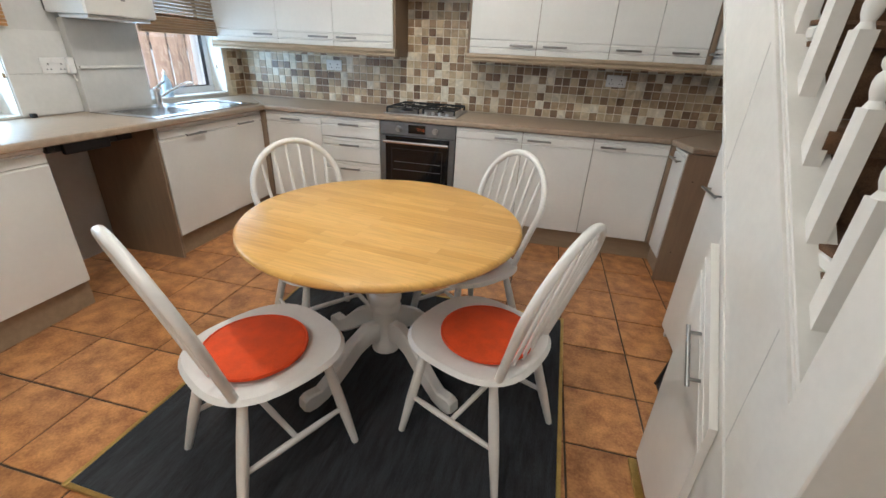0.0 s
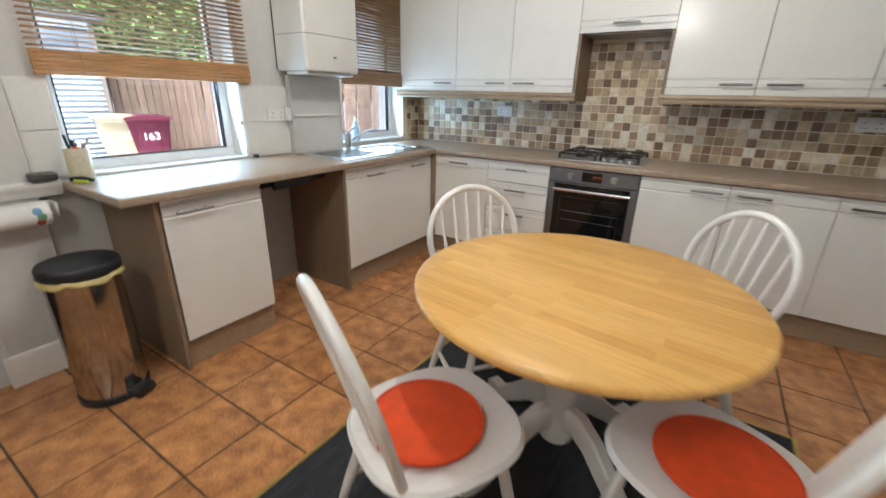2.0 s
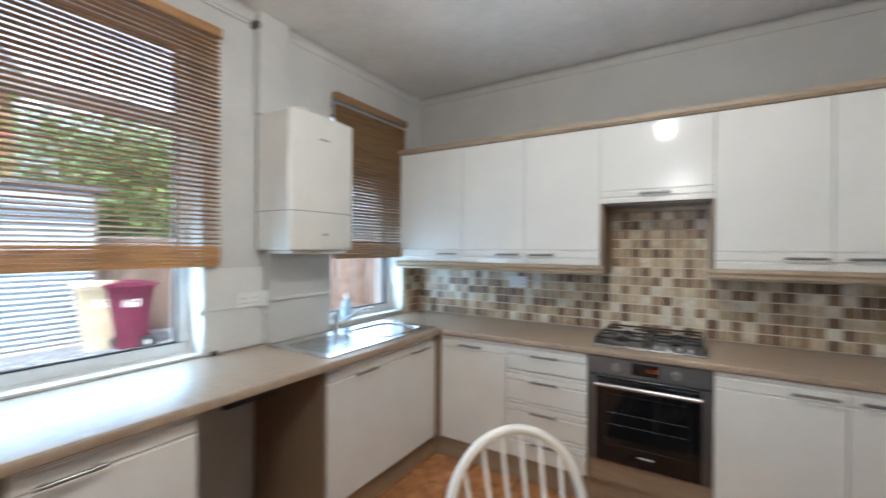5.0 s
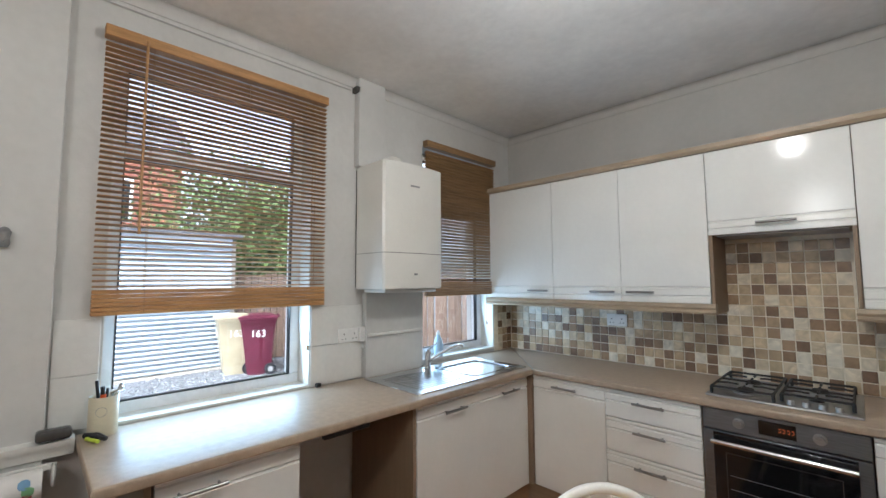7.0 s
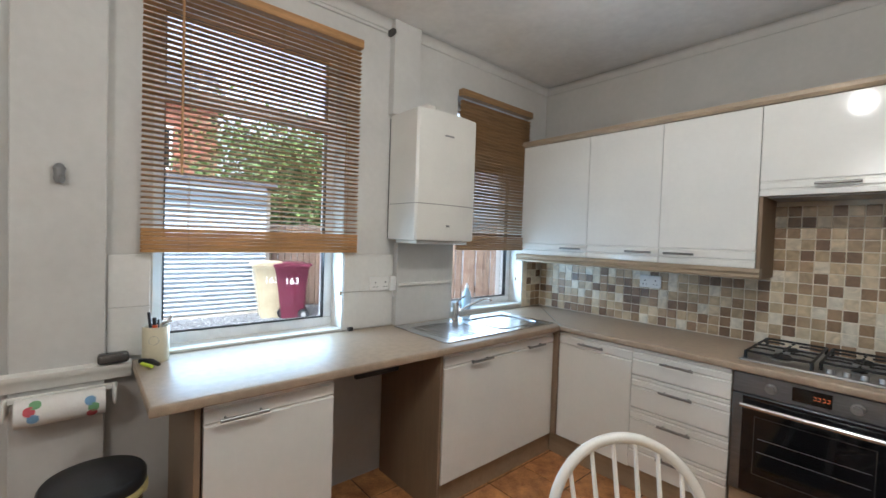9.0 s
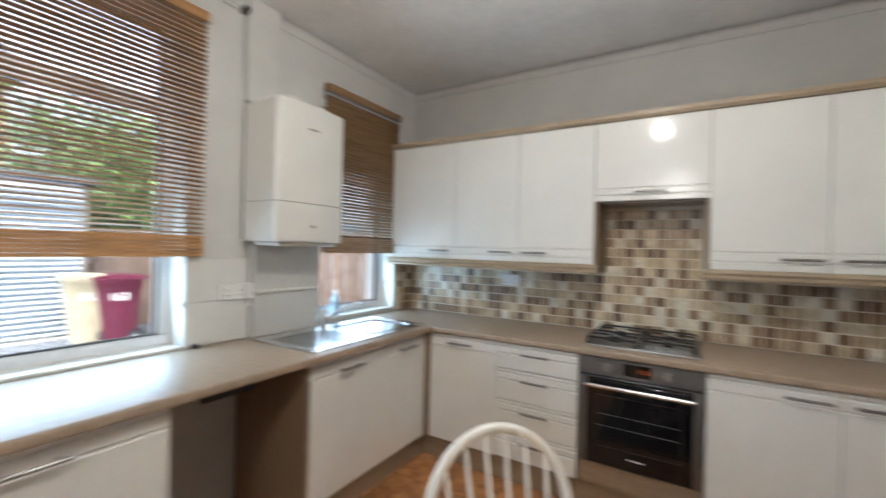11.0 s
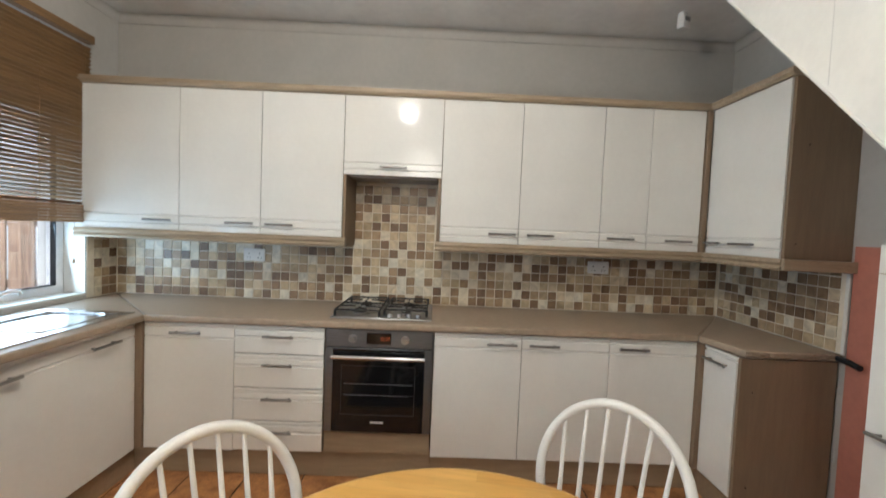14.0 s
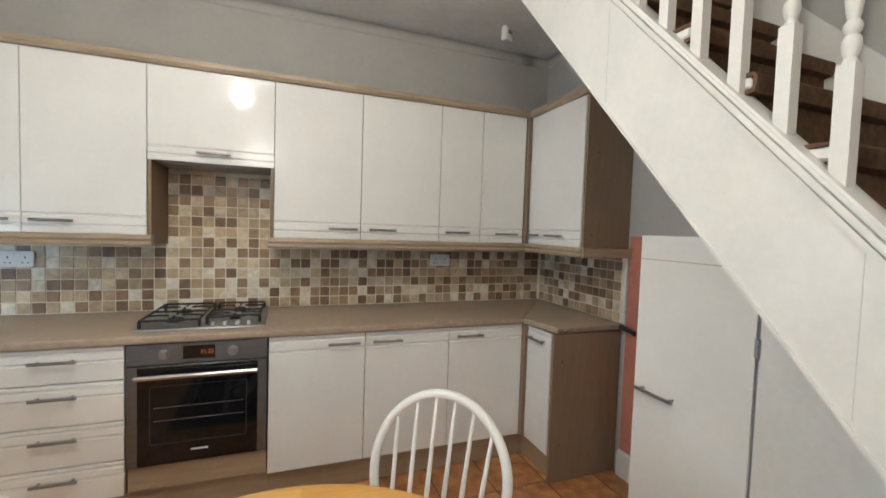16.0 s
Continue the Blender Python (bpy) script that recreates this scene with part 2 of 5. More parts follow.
STONE_BITS = ramp_mat("gravel stones", [(0.12, 0.125, 0.135), (0.24, 0.25, 0.265), (0.17, 0.17, 0.18), (0.36, 0.365, 0.375)], 0.9, island=True)
ROLLER = mat("pale ribbed shutter", (0.40, 0.45, 0.50), 0.4, vary=0.03, scale=4)
FENCE = mat("weathered fence board", (0.17, 0.115, 0.085), 0.85, vary=0.18, scale=5, stretch=(8, 8, 0.6), bump=0.5, each=0.18)
MAROON = mat("maroon bin plastic", (0.085, 0.009, 0.026), 0.42, vary=0.08, scale=5)
CREAM_PLASTIC = mat("cream bin plastic", (0.38, 0.33, 0.225), 0.45, vary=0.06, scale=5)
BRICK = ramp_mat("red brick", [(0.36, 0.12, 0.075), (0.30, 0.10, 0.065), (0.42, 0.16, 0.10), (0.34, 0.13, 0.09)], 0.85, island=True)
MORTAR = mat("mortar", (0.42, 0.38, 0.33), 0.95, vary=0.1, scale=20)
SLATE = mat("roof slate", (0.10, 0.10, 0.11), 0.7, vary=0.2, scale=5)
BARK = mat("bark", (0.10, 0.07, 0.045), 0.95, vary=0.3, scale=12, bump=0.8)
LEAF = ramp_mat("leaves", [(0.07, 0.13, 0.025), (0.05, 0.10, 0.02), (0.11, 0.17, 0.035), (0.08, 0.11, 0.03)], 0.6, island=True)
INK = mat("white paint lettering", (0.80, 0.80, 0.78), 0.6, vary=0.02)
GREY_PRINT = mat("grey print", (0.25, 0.25, 0.25), 0.5)
BULB = bpy.data.materials.new("lit bulb glass")
BULB.use_nodes = True
BULB.node_tree.nodes["Principled BSDF"].inputs["Emission Color"].default_value = (1.0, 0.86, 0.70, 1)
BULB.node_tree.nodes["Principled BSDF"].inputs["Emission Strength"].default_value = 2
# glow of the globe added behind the camera
FILL_GLOW = bpy.data.materials.new("fill light glow")
FILL_GLOW.use_nodes = True
FILL_GLOW.node_tree.nodes["Principled BSDF"].inputs["Emission Color"].default_value = (1.0, 0.9, 0.78, 1)
FILL_GLOW.node_tree.nodes["Principled BSDF"].inputs["Emission Strength"].default_value = 0.3
DISPLAY = mat("clock display", (0.01, 0.008, 0.006), 0.1)
DIGITS = bpy.data.materials.new("red clock digits")
DIGITS.use_nodes = True
DIGITS.node_tree.nodes["Principled BSDF"].inputs["Base Color"].default_value = (0.5, 0.08, 0.02, 1)
DIGITS.node_tree.nodes["Principled BSDF"].inputs["Emission Color"].default_value = (1.0, 0.22, 0.05, 1)
DIGITS.node_tree.nodes["Principled BSDF"].inputs["Emission Strength"].default_value = 0.15


# ---- shape helpers ----
def bx(bm, x0, x1, y0, y1, z0, z1, bev=0.0, seg=1):
    m = Matrix.LocRotScale(((x0 + x1) / 2, (y0 + y1) / 2, (z0 + z1) / 2), None, (abs(x1 - x0), abs(y1 - y0), abs(z1 - z0)))
    made = bmesh.ops.create_cube(bm, size=1.0, matrix=m)["verts"]
    if bev:
        edges = {e for v in made for e in v.link_edges}
        bmesh.ops.bevel(bm, geom=list(edges), offset=bev, segments=seg, affect="EDGES", profile=0.5)
    return bm


def box(*a, bev=0.0, seg=1):
    return bx(bmesh.new(), *a, bev=bev, seg=seg)


def rod(bm, p0, p1, r0, r1=None, seg=12):
    p0, p1 = Vector(p0), Vector(p1)
    d = p1 - p0
    m = Matrix.Translation((p0 + p1) / 2) @ d.to_track_quat("Z", "Y").to_matrix().to_4x4()
    bmesh.ops.create_cone(bm, cap_ends=True, segments=seg, radius1=r0, radius2=r0 if r1 is None else r1, depth=d.length, matrix=m)
    return bm


def lathe(bm, profile, seg=24, at=(0, 0, 0)):
    rings = []
    for r, z in profile:
        rings.append([bm.verts.new((at[0] + r * math.cos(2 * math.pi * i / seg), at[1] + r * math.sin(2 * math.pi * i / seg), at[2] + z)) for i in range(seg)])
    for a, b in zip(rings, rings[1:]):
        for i in range(seg):
            bm.faces.new((a[i], a[(i + 1) % seg], b[(i + 1) % seg], b[i]))
    bm.faces.new(rings[0][::-1])
    bm.faces.new(rings[-1])
    return bm


def tube(bm, pts, r, seg=8, flat=1.0):
    """A round bar along points; r may be one radius or one for each point."""
    pts = [Vector(p) for p in pts]
    rs = r if isinstance(r, (list, tuple)) else [r] * len(pts)
    rings, side = [], None
    for i, p in enumerate(pts):
        d = (pts[min(i + 1, len(pts) - 1)] - pts[max(i - 1, 0)]).normalized()
        if side is None:
            side = d.orthogonal().normalized()
        side = (side - d * side.dot(d)).normalized()
        up = d.cross(side)
        rings.append([bm.verts.new(p + rs[i] * (math.cos(2 * math.pi * k / seg) * side + flat * math.sin(2 * math.pi * k / seg) * up)) for k in range(seg)])
    for a, b in zip(rings, rings[1:]):
        for k in range(seg):
            bm.faces.new((a[k], a[(k + 1) % seg], b[(k + 1) % seg], b[k]))
    bm.faces.new(rings[0][::-1])
    bm.faces.new(rings[-1])
    return bm


def prism(bm, outline, axis, a, b):
    """An outline swept from a to b along an axis. Outline pairs are the other two coordinates in order."""
    def put(u, v, w):
        return {"x": (w, u, v), "y": (u, w, v), "z": (u, v, w)}[axis]
    lo = [bm.verts.new(put(u, v, a)) for u, v in outline]
    hi = [bm.verts.new(put(u, v, b)) for u, v in outline]
    bm.faces.new(lo[::-1])
    bm.faces.new(hi)
    for i in range(len(lo)):
        j = (i + 1) % len(lo)
        bm.faces.new((lo[i], lo[j], hi[j], hi[i]))
    bmesh.ops.recalc_face_normals(bm, faces=bm.faces)
    return bm


def to_mesh(name, bm, material, smooth=False):
    bmesh.ops.recalc_face_normals(bm, faces=bm.faces)
    me = bpy.data.meshes.new(name)
    bm.to_mesh(me)
    bm.free()
    me.materials.append(material)
    if smooth:
        me.shade_smooth()
        me.set_sharp_from_angle(angle=radians(38))
    return me


def part(name, bm, material, parent, label="", smooth=True):
    ob = new(name, to_mesh(name, bm, material, smooth))
    ob.parent = parent
    return tagged(ob, label) if label else ob


def thing(name, label, category, m=None, group=""):
    ob = new(name)
    ob.empty_display_size = 0.05
    if m is not None:
        ob.matrix_basis = m
    return tagged(ob, label, category, group)


def structure(name, bm, material, label, category="wall", smooth=False):
    return tagged(new(name, to_mesh(name, bm, material, smooth)), label, category, kind="structure")


def lettering(name, text, size, m, material, parent, label=""):
    cu = bpy.data.curves.new(name, "FONT")
    cu.body, cu.size, cu.extrude, cu.align_x, cu.align_y = text, size, 0.001, "CENTER", "CENTER"
    tmp = bpy.data.objects.new(name, cu)
    me = bpy.data.meshes.new_from_object(tmp)
    bpy.data.objects.remove(tmp)
    me.materials.append(material)
    ob = new(name, me)
    ob.parent = parent
    ob.matrix_basis = m
    return tagged(ob, label) if label else ob


# ---- the room ----
RX, CEIL, YB = 4.18, 2.78, -4.9
W1 = (-2.81, -1.90, 0.915, 2.53)
W2 = (-1.05, -0.25, 0.935, 2.48)

structure("floor", box(-0.02, RX + 0.02, YB, 0.02, -0.12, -0.006), GROUT, "dark grout bed under the kitchen floor tiles", "floor")
structure("wall_north", box(-0.3, RX + 0.2, 0, 0.2, -0.15, CEIL + 0.1), GREY_WALL, "pale grey plaster kitchen wall")
structure("wall_south", box(-0.3, RX + 0.2, YB - 0.2, YB, -0.15, CEIL + 0.1), WHITE_WALL, "plain off-white painted wall")

wl = bmesh.new()
bx(wl, -0.3, 0, YB, -4.25, -0.15, CEIL + 0.1)
bx(wl, -0.3, 0, -4.25, -3.42, 2.05, CEIL + 0.1)
bx(wl, -0.3, 0, -3.42, W1[0], -0.15, CEIL + 0.1)
for w in (W1, W2):
    bx(wl, -0.3, 0, w[0], w[1], -0.15, w[2])
    bx(wl, -0.3, 0, w[0], w[1], w[3], CEIL + 0.1)
bx(wl, -0.3, 0, W1[1], W2[0], -0.15, CEIL + 0.1)
bx(wl, -0.3, 0, W2[1], 0, -0.15, CEIL + 0.1)
structure("wall_west", wl, WHITE_WALL, "off-white painted outer wall with two window openings")
# shade on the east wall is put into its grey colour
structure("wall_east", box(RX, RX + 0.2, YB, 0, -0.15, 5.2), GREY_WALL, "plaster wall beside the stairs, its shade held in the grey")
structure("wall_east_lower", box(RX - 0.006, RX, -1.75, -0.93, 0.0, 1.43), SALMON, "salmon pink painted lower wall section")
pil = box(0, 0.035, -3.24, -2.965, 0.0, CEIL, bev=0.004)
structure("pilaster", pil, WHITE_WALL, "shallow off-white plaster pier beside the window")

# ceiling with the stairwell opening
ce = bmesh.new()
SW = (3.385, -1.32, -3.9)
bx(ce, -0.02, SW[0], YB, 0.0, CEIL, CEIL + 0.1)
bx(ce, SW[0], RX, SW[1], 0.0, CEIL, CEIL + 0.1)
bx(ce, SW[0], RX, YB, SW[2], CEIL, CEIL + 0.1)
structure("ceiling", ce, CEILING, "white textured plaster ceiling", "ceiling")
up = bmesh.new()
bx(up, SW[0] - 0.1, SW[0], SW[2] - 0.1, SW[1] + 0.1, CEIL + 0.1, 5.2)
bx(up, SW[0], RX, SW[1], SW[1] + 0.1, CEIL + 0.1, 5.2)
bx(up, SW[0], RX, SW[2] - 0.1, SW[2], CEIL + 0.1, 5.2)
bx(up, SW[0] - 0.1, RX, SW[2] - 0.1, SW[1] + 0.1, 5.2, 5.3)
structure("stairwell_wall", up, GREY_WALL, "plain stairwell walls above the ceiling")


def cove(u0, out, z):
    """Section of a small plaster cove: pairs of distance along the wall normal and height."""
    pts = [(u0, z)]
    for k in range(7):
        a = k / 6 * math.pi / 2
        pts.append((u0 + out * (0.045 - 0.036 * math.sin(a)), z - 0.008 - 0.04 * (1 - math.cos(a))))
    pts += [(u0 + out * 0.007, z - 0.06), (u0, z - 0.06)]
    return pts


# north and east coves are greyed for shade, the west one stays white
co = bmesh.new()
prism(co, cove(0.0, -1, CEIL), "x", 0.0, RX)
structure("cornice_north", co, GREY_WALL, "small plaster cove cornice", "trim", True)
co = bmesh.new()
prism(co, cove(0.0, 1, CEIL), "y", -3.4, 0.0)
structure("cornice_west", co, WHITE_WALL, "small plaster cove cornice", "trim", True)
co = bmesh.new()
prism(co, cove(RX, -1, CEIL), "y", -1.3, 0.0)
structure("cornice_east", co, GREY_WALL, "small plaster cove cornice", "trim", True)

# dado rail and skirting on the west wall
dado = [(0, 0.845), (0.014, 0.85), (0.02, 0.87), (0.03, 0.885), (0.04, 0.90), (0.04, 0.912), (0, 0.918)]
dr = bmesh.new()
prism(dr, [(0.035 + u, v) for u, v in dado], "y", -3.275, -2.88)
prism(dr, dado, "y", -3.40, -3.275)
structure("dado_rail", dr, GLOSS_WHITE, "white moulded dado rail", "trim", True)
sk = bmesh.new()
skirt = [(0, 0), (0.022, 0), (0.022, 0.12), (0.014, 0.145), (0, 0.15)]
prism(sk, [(0.035 + u, v) for u, v in skirt], "y", -3.26, -2.75)
structure("baseboard", sk, GLOSS_WHITE, "white painted skirting board", "trim", True)
sk = bmesh.new()
prism(sk, [(RX - 0.006 - u, v) for u, v in skirt], "y", -1.55, -0.93)
structure("baseboard_east", sk, GLOSS_WHITE, "white painted skirting board", "trim", True)

# black back door beside the pier
bd = thing("door_1", "black painted door in a black moulded frame", "door")
bd["kind"] = "structure"
fr = bmesh.new()
bx(fr, -0.02, 0.045, -3.49, -3.40, 0, 2.06, bev=0.006)
bx(fr, -0.02, 0.045, -4.29, -4.21, 0, 2.06, bev=0.006)
bx(fr, -0.02, 0.055, -4.33, -3.345, 2.06, 2.13, bev=0.01)
part("door_frame", fr, BLACK_PLASTIC, bd)
part("door_leaf", box(-0.06, -0.02, -4.21, -3.49, 0.0, 2.05, bev=0.003), BLACK_PLASTIC, bd)
lv = bmesh.new()
tube(lv, [(-0.02, -3.56, 1.02), (0.035, -3.56, 1.02), (0.04, -3.60, 1.02), (0.04, -3.68, 1.02)], 0.009)
part("door_handle", lv, STEEL, bd)

# ---- cabinets ----
def door_slab(w, h, groove_zs, th=0.02, g=0.0072):
    """A cabinet front: x 0..w, front at y=0, with V grooves across it."""
    pts = [(th, 0.0), (0.003, 0.0), (0.0, 0.003)]
    for z in sorted(groove_zs):
        pts += [(0.0, z - g), (0.0075, z - 0.002), (0.0075, z + 0.002), (0.0, z + g)]
    pts += [(0.0, h - 0.003), (0.003, h), (th, h)]
    return prism(bmesh.new(), pts, "x", 0.0, w)


def bar_handle(x, z, length=0.165, y=0.0):
    bm = bmesh.new()
    rod(bm, (x - length / 2, y - 0.031, z), (x + length / 2, y - 0.031, z), 0.0072, seg=12)
    for s in (-1, 1):
        rod(bm, (x + s * (length / 2 - 0.022), y, z), (x + s * (length / 2 - 0.022), y - 0.031, z), 0.0048, seg=10)
    return bm


def front(parent, x0, x1, z0, z1, grooves, hx, hz, name="door", length=0.165):
    gap = 0.0021
    ob = part(name, door_slab(x1 - x0 - 2 * gap, z1 - z0, [g - z0 for g in grooves]), DOOR_WHITE, parent, smooth=False)
    ob.location = (x0 + gap, 0, z0)
    if hx is not None:
        part("handle", bar_handle(hx - x0 - gap, hz - z0, length), HANDLE_STEEL, ob, "brushed steel bar handle")
    return ob


def unit(name, label, m, w, depth, z0, z1, fronts, group):
    """A cabinet whose fronts lie at local y=0 and face -y."""
    ob = thing(name, label, "cabinet", m, group)
    part("body", box(0.0008, w - 0.0008, 0.0215, depth, z0, z1, bev=0.001), TAUPE, ob, "taupe board carcass")
    for f in fronts:
        front(ob, *f)
    return ob


BZ0, BZ1 = 0.155, 0.860
BG = (0.838, 0.795)
base_label = "white base cabinet with grooved door on taupe plinth"
NB = -0.60
for x0, x1, hx in ((0.612, 1.103, 0.85), (2.20, 2.687, 2.573), (2.687, 3.177, 2.807), (3.177, 3.668, 3.304)):
    unit("base_cabinet", base_label, pose(x0, NB, 0), x1 - x0, 0.58, BZ0, BZ1, [(0, x1 - x0, BZ0, BZ1, (0.838, 0.782), hx - x0, 0.812)], "base cabinets")
dz = [0.860, 0.702, 0.512, 0.327, 0.155]
unit("drawer_unit", "white four-drawer base unit with steel bar handles", pose(1.103, NB, 0), 0.494, 0.58, BZ0, BZ1,
     [(0, 0.494, b + 0.0055, a, (a - 0.022, a - 0.062), 0.247, a - 0.052, "drawer_front") for a, b in zip(dz, dz[1:])], "base cabinets")
E90 = lambda y0: pose(0.578, y0, 0, 0, 0, 90)
unit("base_cabinet", "white wide-fronted sink base cabinet with two bar handles", E90(-1.605), 0.985, 0.57, BZ0, BZ1,
     [], "base cabinets")
sink_front = front(bpy.data.objects["base_cabinet.004"], 0, 0.985, BZ0, BZ1, (0.838, 0.782), 0.265, 0.79)
part("handle", bar_handle(0.763, 0.795 - BZ0), HANDLE_STEEL, sink_front, "brushed steel bar handle")
unit("base_cabinet", "white single-door base cabinet beside an empty appliance gap", E90(-2.715), 0.49, 0.57, BZ0, BZ1,
     [(0, 0.49, BZ0, BZ1, (0.838, 0.782), 0.13, 0.80)], "base cabinets")
unit("base_cabinet", "narrow white base cabinet at the end of the run", pose(3.69, -0.632, 0, 0, 0, -90), 0.243, 0.48, BZ0, BZ1,
     [(0, 0.243, BZ0, BZ1, (0.838,), 0.115, 0.80)], "base cabinets")

# end panels and plinths
for name, bm, label in (
    ("end_panel", box(0.02, 0.575, -2.742, -2.722, 0.0, 0.862, bev=0.001), "taupe wood-effect cabinet end panel reaching the floor"),
    ("end_panel", box(0.02, 0.575, -1.628, -1.608, 0.0, 0.862, bev=0.001), "taupe wood-effect cabinet side panel beside the appliance gap"),
    ("end_panel", box(3.695, RX - 0.01, -0.897, -0.877, 0.0, 0.862, bev=0.001), "brown wood-effect cabinet end panel with tiny hinge hole"),
    ("corner_post", box(0.56, 0.61, -0.618, -0.585, 0.155, 0.862, bev=0.002), "taupe corner filler post between base cabinets"),
    ("corner_post", box(3.669, 3.71, -0.63, -0.585, 0.155, 0.862, bev=0.002), "taupe corner filler post between base cabinets"),
):
    ob = new(name, to_mesh(name, bm, TAUPE))
    tagged(ob, label, "panel", "cabinet panels")
    if "hinge hole" in label:
        for hx, hz in ((3.76, 0.70), (3.76, 0.22)):
            part("screw_hole", rod(bmesh.new(), (hx, -0.8974, hz), (hx, -0.8965, hz), 0.004, seg=10), DARK_GAP, ob)
for bm in (box(0.53, 1.60, -0.55, -0.535, 0, 0.15), box(2.20, 3.73, -0.55, -0.535, 0, 0.15), box(0.515, 0.53, -1.606, -0.55, 0, 0.15),
           box(0.525, 0.54, -2.72, -2.215, 0, 0.15), box(3.73, 3.745, -0.876, -0.55, 0, 0.15), box(1.601, 2.199, -0.552, -0.537, 0, 0.155)):
    tagged(new("plinth", to_mesh("plinth", bm, TAUPE_LIT)), "taupe wood-effect plinth board under base cabinets", "plinth", "plinths")

# the empty appliance bay: a bracket bar under the worktop
br = thing("appliance_bracket", "black metal mounting bar under the worktop", "bracket")
bm = box(0.40, 0.425, -2.21, -1.64, 0.792, 0.835, bev=0.003)
part("catch", box(0.425, 0.45, -2.05, -1.80, 0.775, 0.842, bev=0.004), BLACK_PLASTIC, br)
part("bar", bm, BLACK_IRON, br)
for y in (-2.1, -1.9, -1.72):
    part("clip", box(0.39, 0.435, y - 0.02, y + 0.02, 0.80, 0.863, bev=0.004), BLACK_IRON, br)

# black waste pipe past the worktop's end
pp = tube(bmesh.new(), [(4.16, -0.88, 0.886), (4.15, -0.96, 0.884), (4.14, -1.03, 0.876)], 0.014, 10)
tagged(new("pipe", to_mesh("pipe", pp, BLACK_PLASTIC, True)), "short black plastic pipe beside the worktop end", "pipe")

# worktops
def worktop(name, outline, label):
    bm = bmesh.new()
    prism(bm, outline, "z", 0.866, 0.905)
    top_edges = [e for e in bm.edges if abs(e.verts[0].co.z - e.verts[1].co.z) < 1e-5]
    bmesh.ops.bevel(bm, geom=top_edges, offset=0.010, segments=3, affect="EDGES", profile=0.5)
    return tagged(new(name, to_mesh(name, bm, WORKTOP, True)), label, "worktop", "worktops")


worktop("worktop", [(0.003, -2.876), (0.628, -2.876), (0.628, -0.625), (0.003, -0.003)], "beige laminate worktop with rounded edge under the windows")
worktop("worktop", [(0.006, -0.003), (0.631, -0.625), (3.655, -0.622), (4.177, -0.003)], "beige laminate worktop with rounded edge holding the hob")
worktop("worktop", [(3.659, -0.6225), (3.71, -0.902), (4.177, -0.902), (4.177, -0.005)], "short beige laminate worktop with rough chipped cut end")
ob = new("joint_strip", to_mesh("joint_strip", prism(bmesh.new(), [(0.05, -0.045), (0.055, -0.045), (0.63, -0.622), (0.625, -0.622)], "z", 0.9046, 0.9062), STEEL))
tagged(ob, "thin metal strip covering the worktop corner joint", "trim")
cutend = bmesh.new()
for i in range(46):
    x = 3.715 + i * 0.01
    rod(cutend, (x, -0.9035, 0.874 + random.random() * 0.006), (x + 0.013, -0.9035, 0.899 - random.random() * 0.006), 0.004 + random.random() * 0.003, seg=5)
tagged(new("worktop_raw_edge", to_mesh("worktop_raw_edge", cutend, TAUPE)), "rough brown chipped raw edge of the worktop end", "trim")

# wall cabinets
UZ0, UZ1 = 1.357, 2.218
UG = (1.448, 1.398)
for x0, x1, hx in ((0.035, 0.62, 0.505), (0.62, 1.112, 0.995), (1.112, 1.608, 1.235), (2.206, 2.69, 2.585), (2.69, 3.19, 2.82), (3.19, 3.482, 3.31), (3.482, 3.808, 3.667)):
    unit("wall_cabinet", "white wall cabinet with grooved door and steel bar handle", pose(x0, -0.325, 0), x1 - x0, 0.323, UZ0, UZ1,
         [(0, x1 - x0, UZ0, UZ1, UG, hx - x0, 1.418)], "wall cabinets")
hood = unit("hood_cabinet", "short white wall cabinet over the hob, extractor hood inside", pose(1.608, -0.325, 0), 0.598, 0.323, 1.742, UZ1,
            [(0, 0.598, 1.742, UZ1, (1.815, 1.775), 0.305, 1.792)], "wall cabinets")
part("grille", box(0.03, 0.57, 0.05, 0.31, 1.734, 1.742, bev=0.002), STEEL, hood, "steel extractor grille")
end_cab = unit("wall_cabinet", "white end wall cabinet with two bar handles and brown side panel", pose(3.842, -0.345, 0, 0, 0, -90), 0.55, 0.33, UZ0, UZ1,
               [], "wall cabinets")
end_front = front(end_cab, 0, 0.55, UZ0, UZ1, UG, 0.32, 1.418)
part("handle", bar_handle(0.085, 1.418 - UZ0, 0.12), HANDLE_STEEL, end_front, "brushed steel bar handle")
for name, bm, label in (
    ("end_panel", box(3.848, RX - 0.002, -0.914, -0.896, 1.357, 2.218, bev=0.001), "brown wood-effect wall cabinet side panel"),
    ("corner_post", box(3.812, 3.840, -0.342, -0.30, 1.357, 2.218, bev=0.002), "taupe corner filler post between wall cabinets"),
    ("end_panel", box(1.6085, 1.626, -0.318, -0.002, 1.30, 1.742, bev=0.001), "taupe side panel beside the hob recess"),
    ("end_panel", box(2.187, 2.2045, -0.318, -0.002, 1.30, 1.742, bev=0.001), "taupe side panel beside the hob recess"),
):
    ob = tagged(new(name, to_mesh(name, bm, TAUPE)), label, "panel", "cabinet panels")
    if "brown" in label:
        for hx, hz in ((3.93, 1.90), (3.90, 1.43)):
            part("screw_hole", rod(bmesh.new(), (hx, -0.9144, hz), (hx, -0.9135, hz), 0.004, seg=10), DARK_GAP, ob)
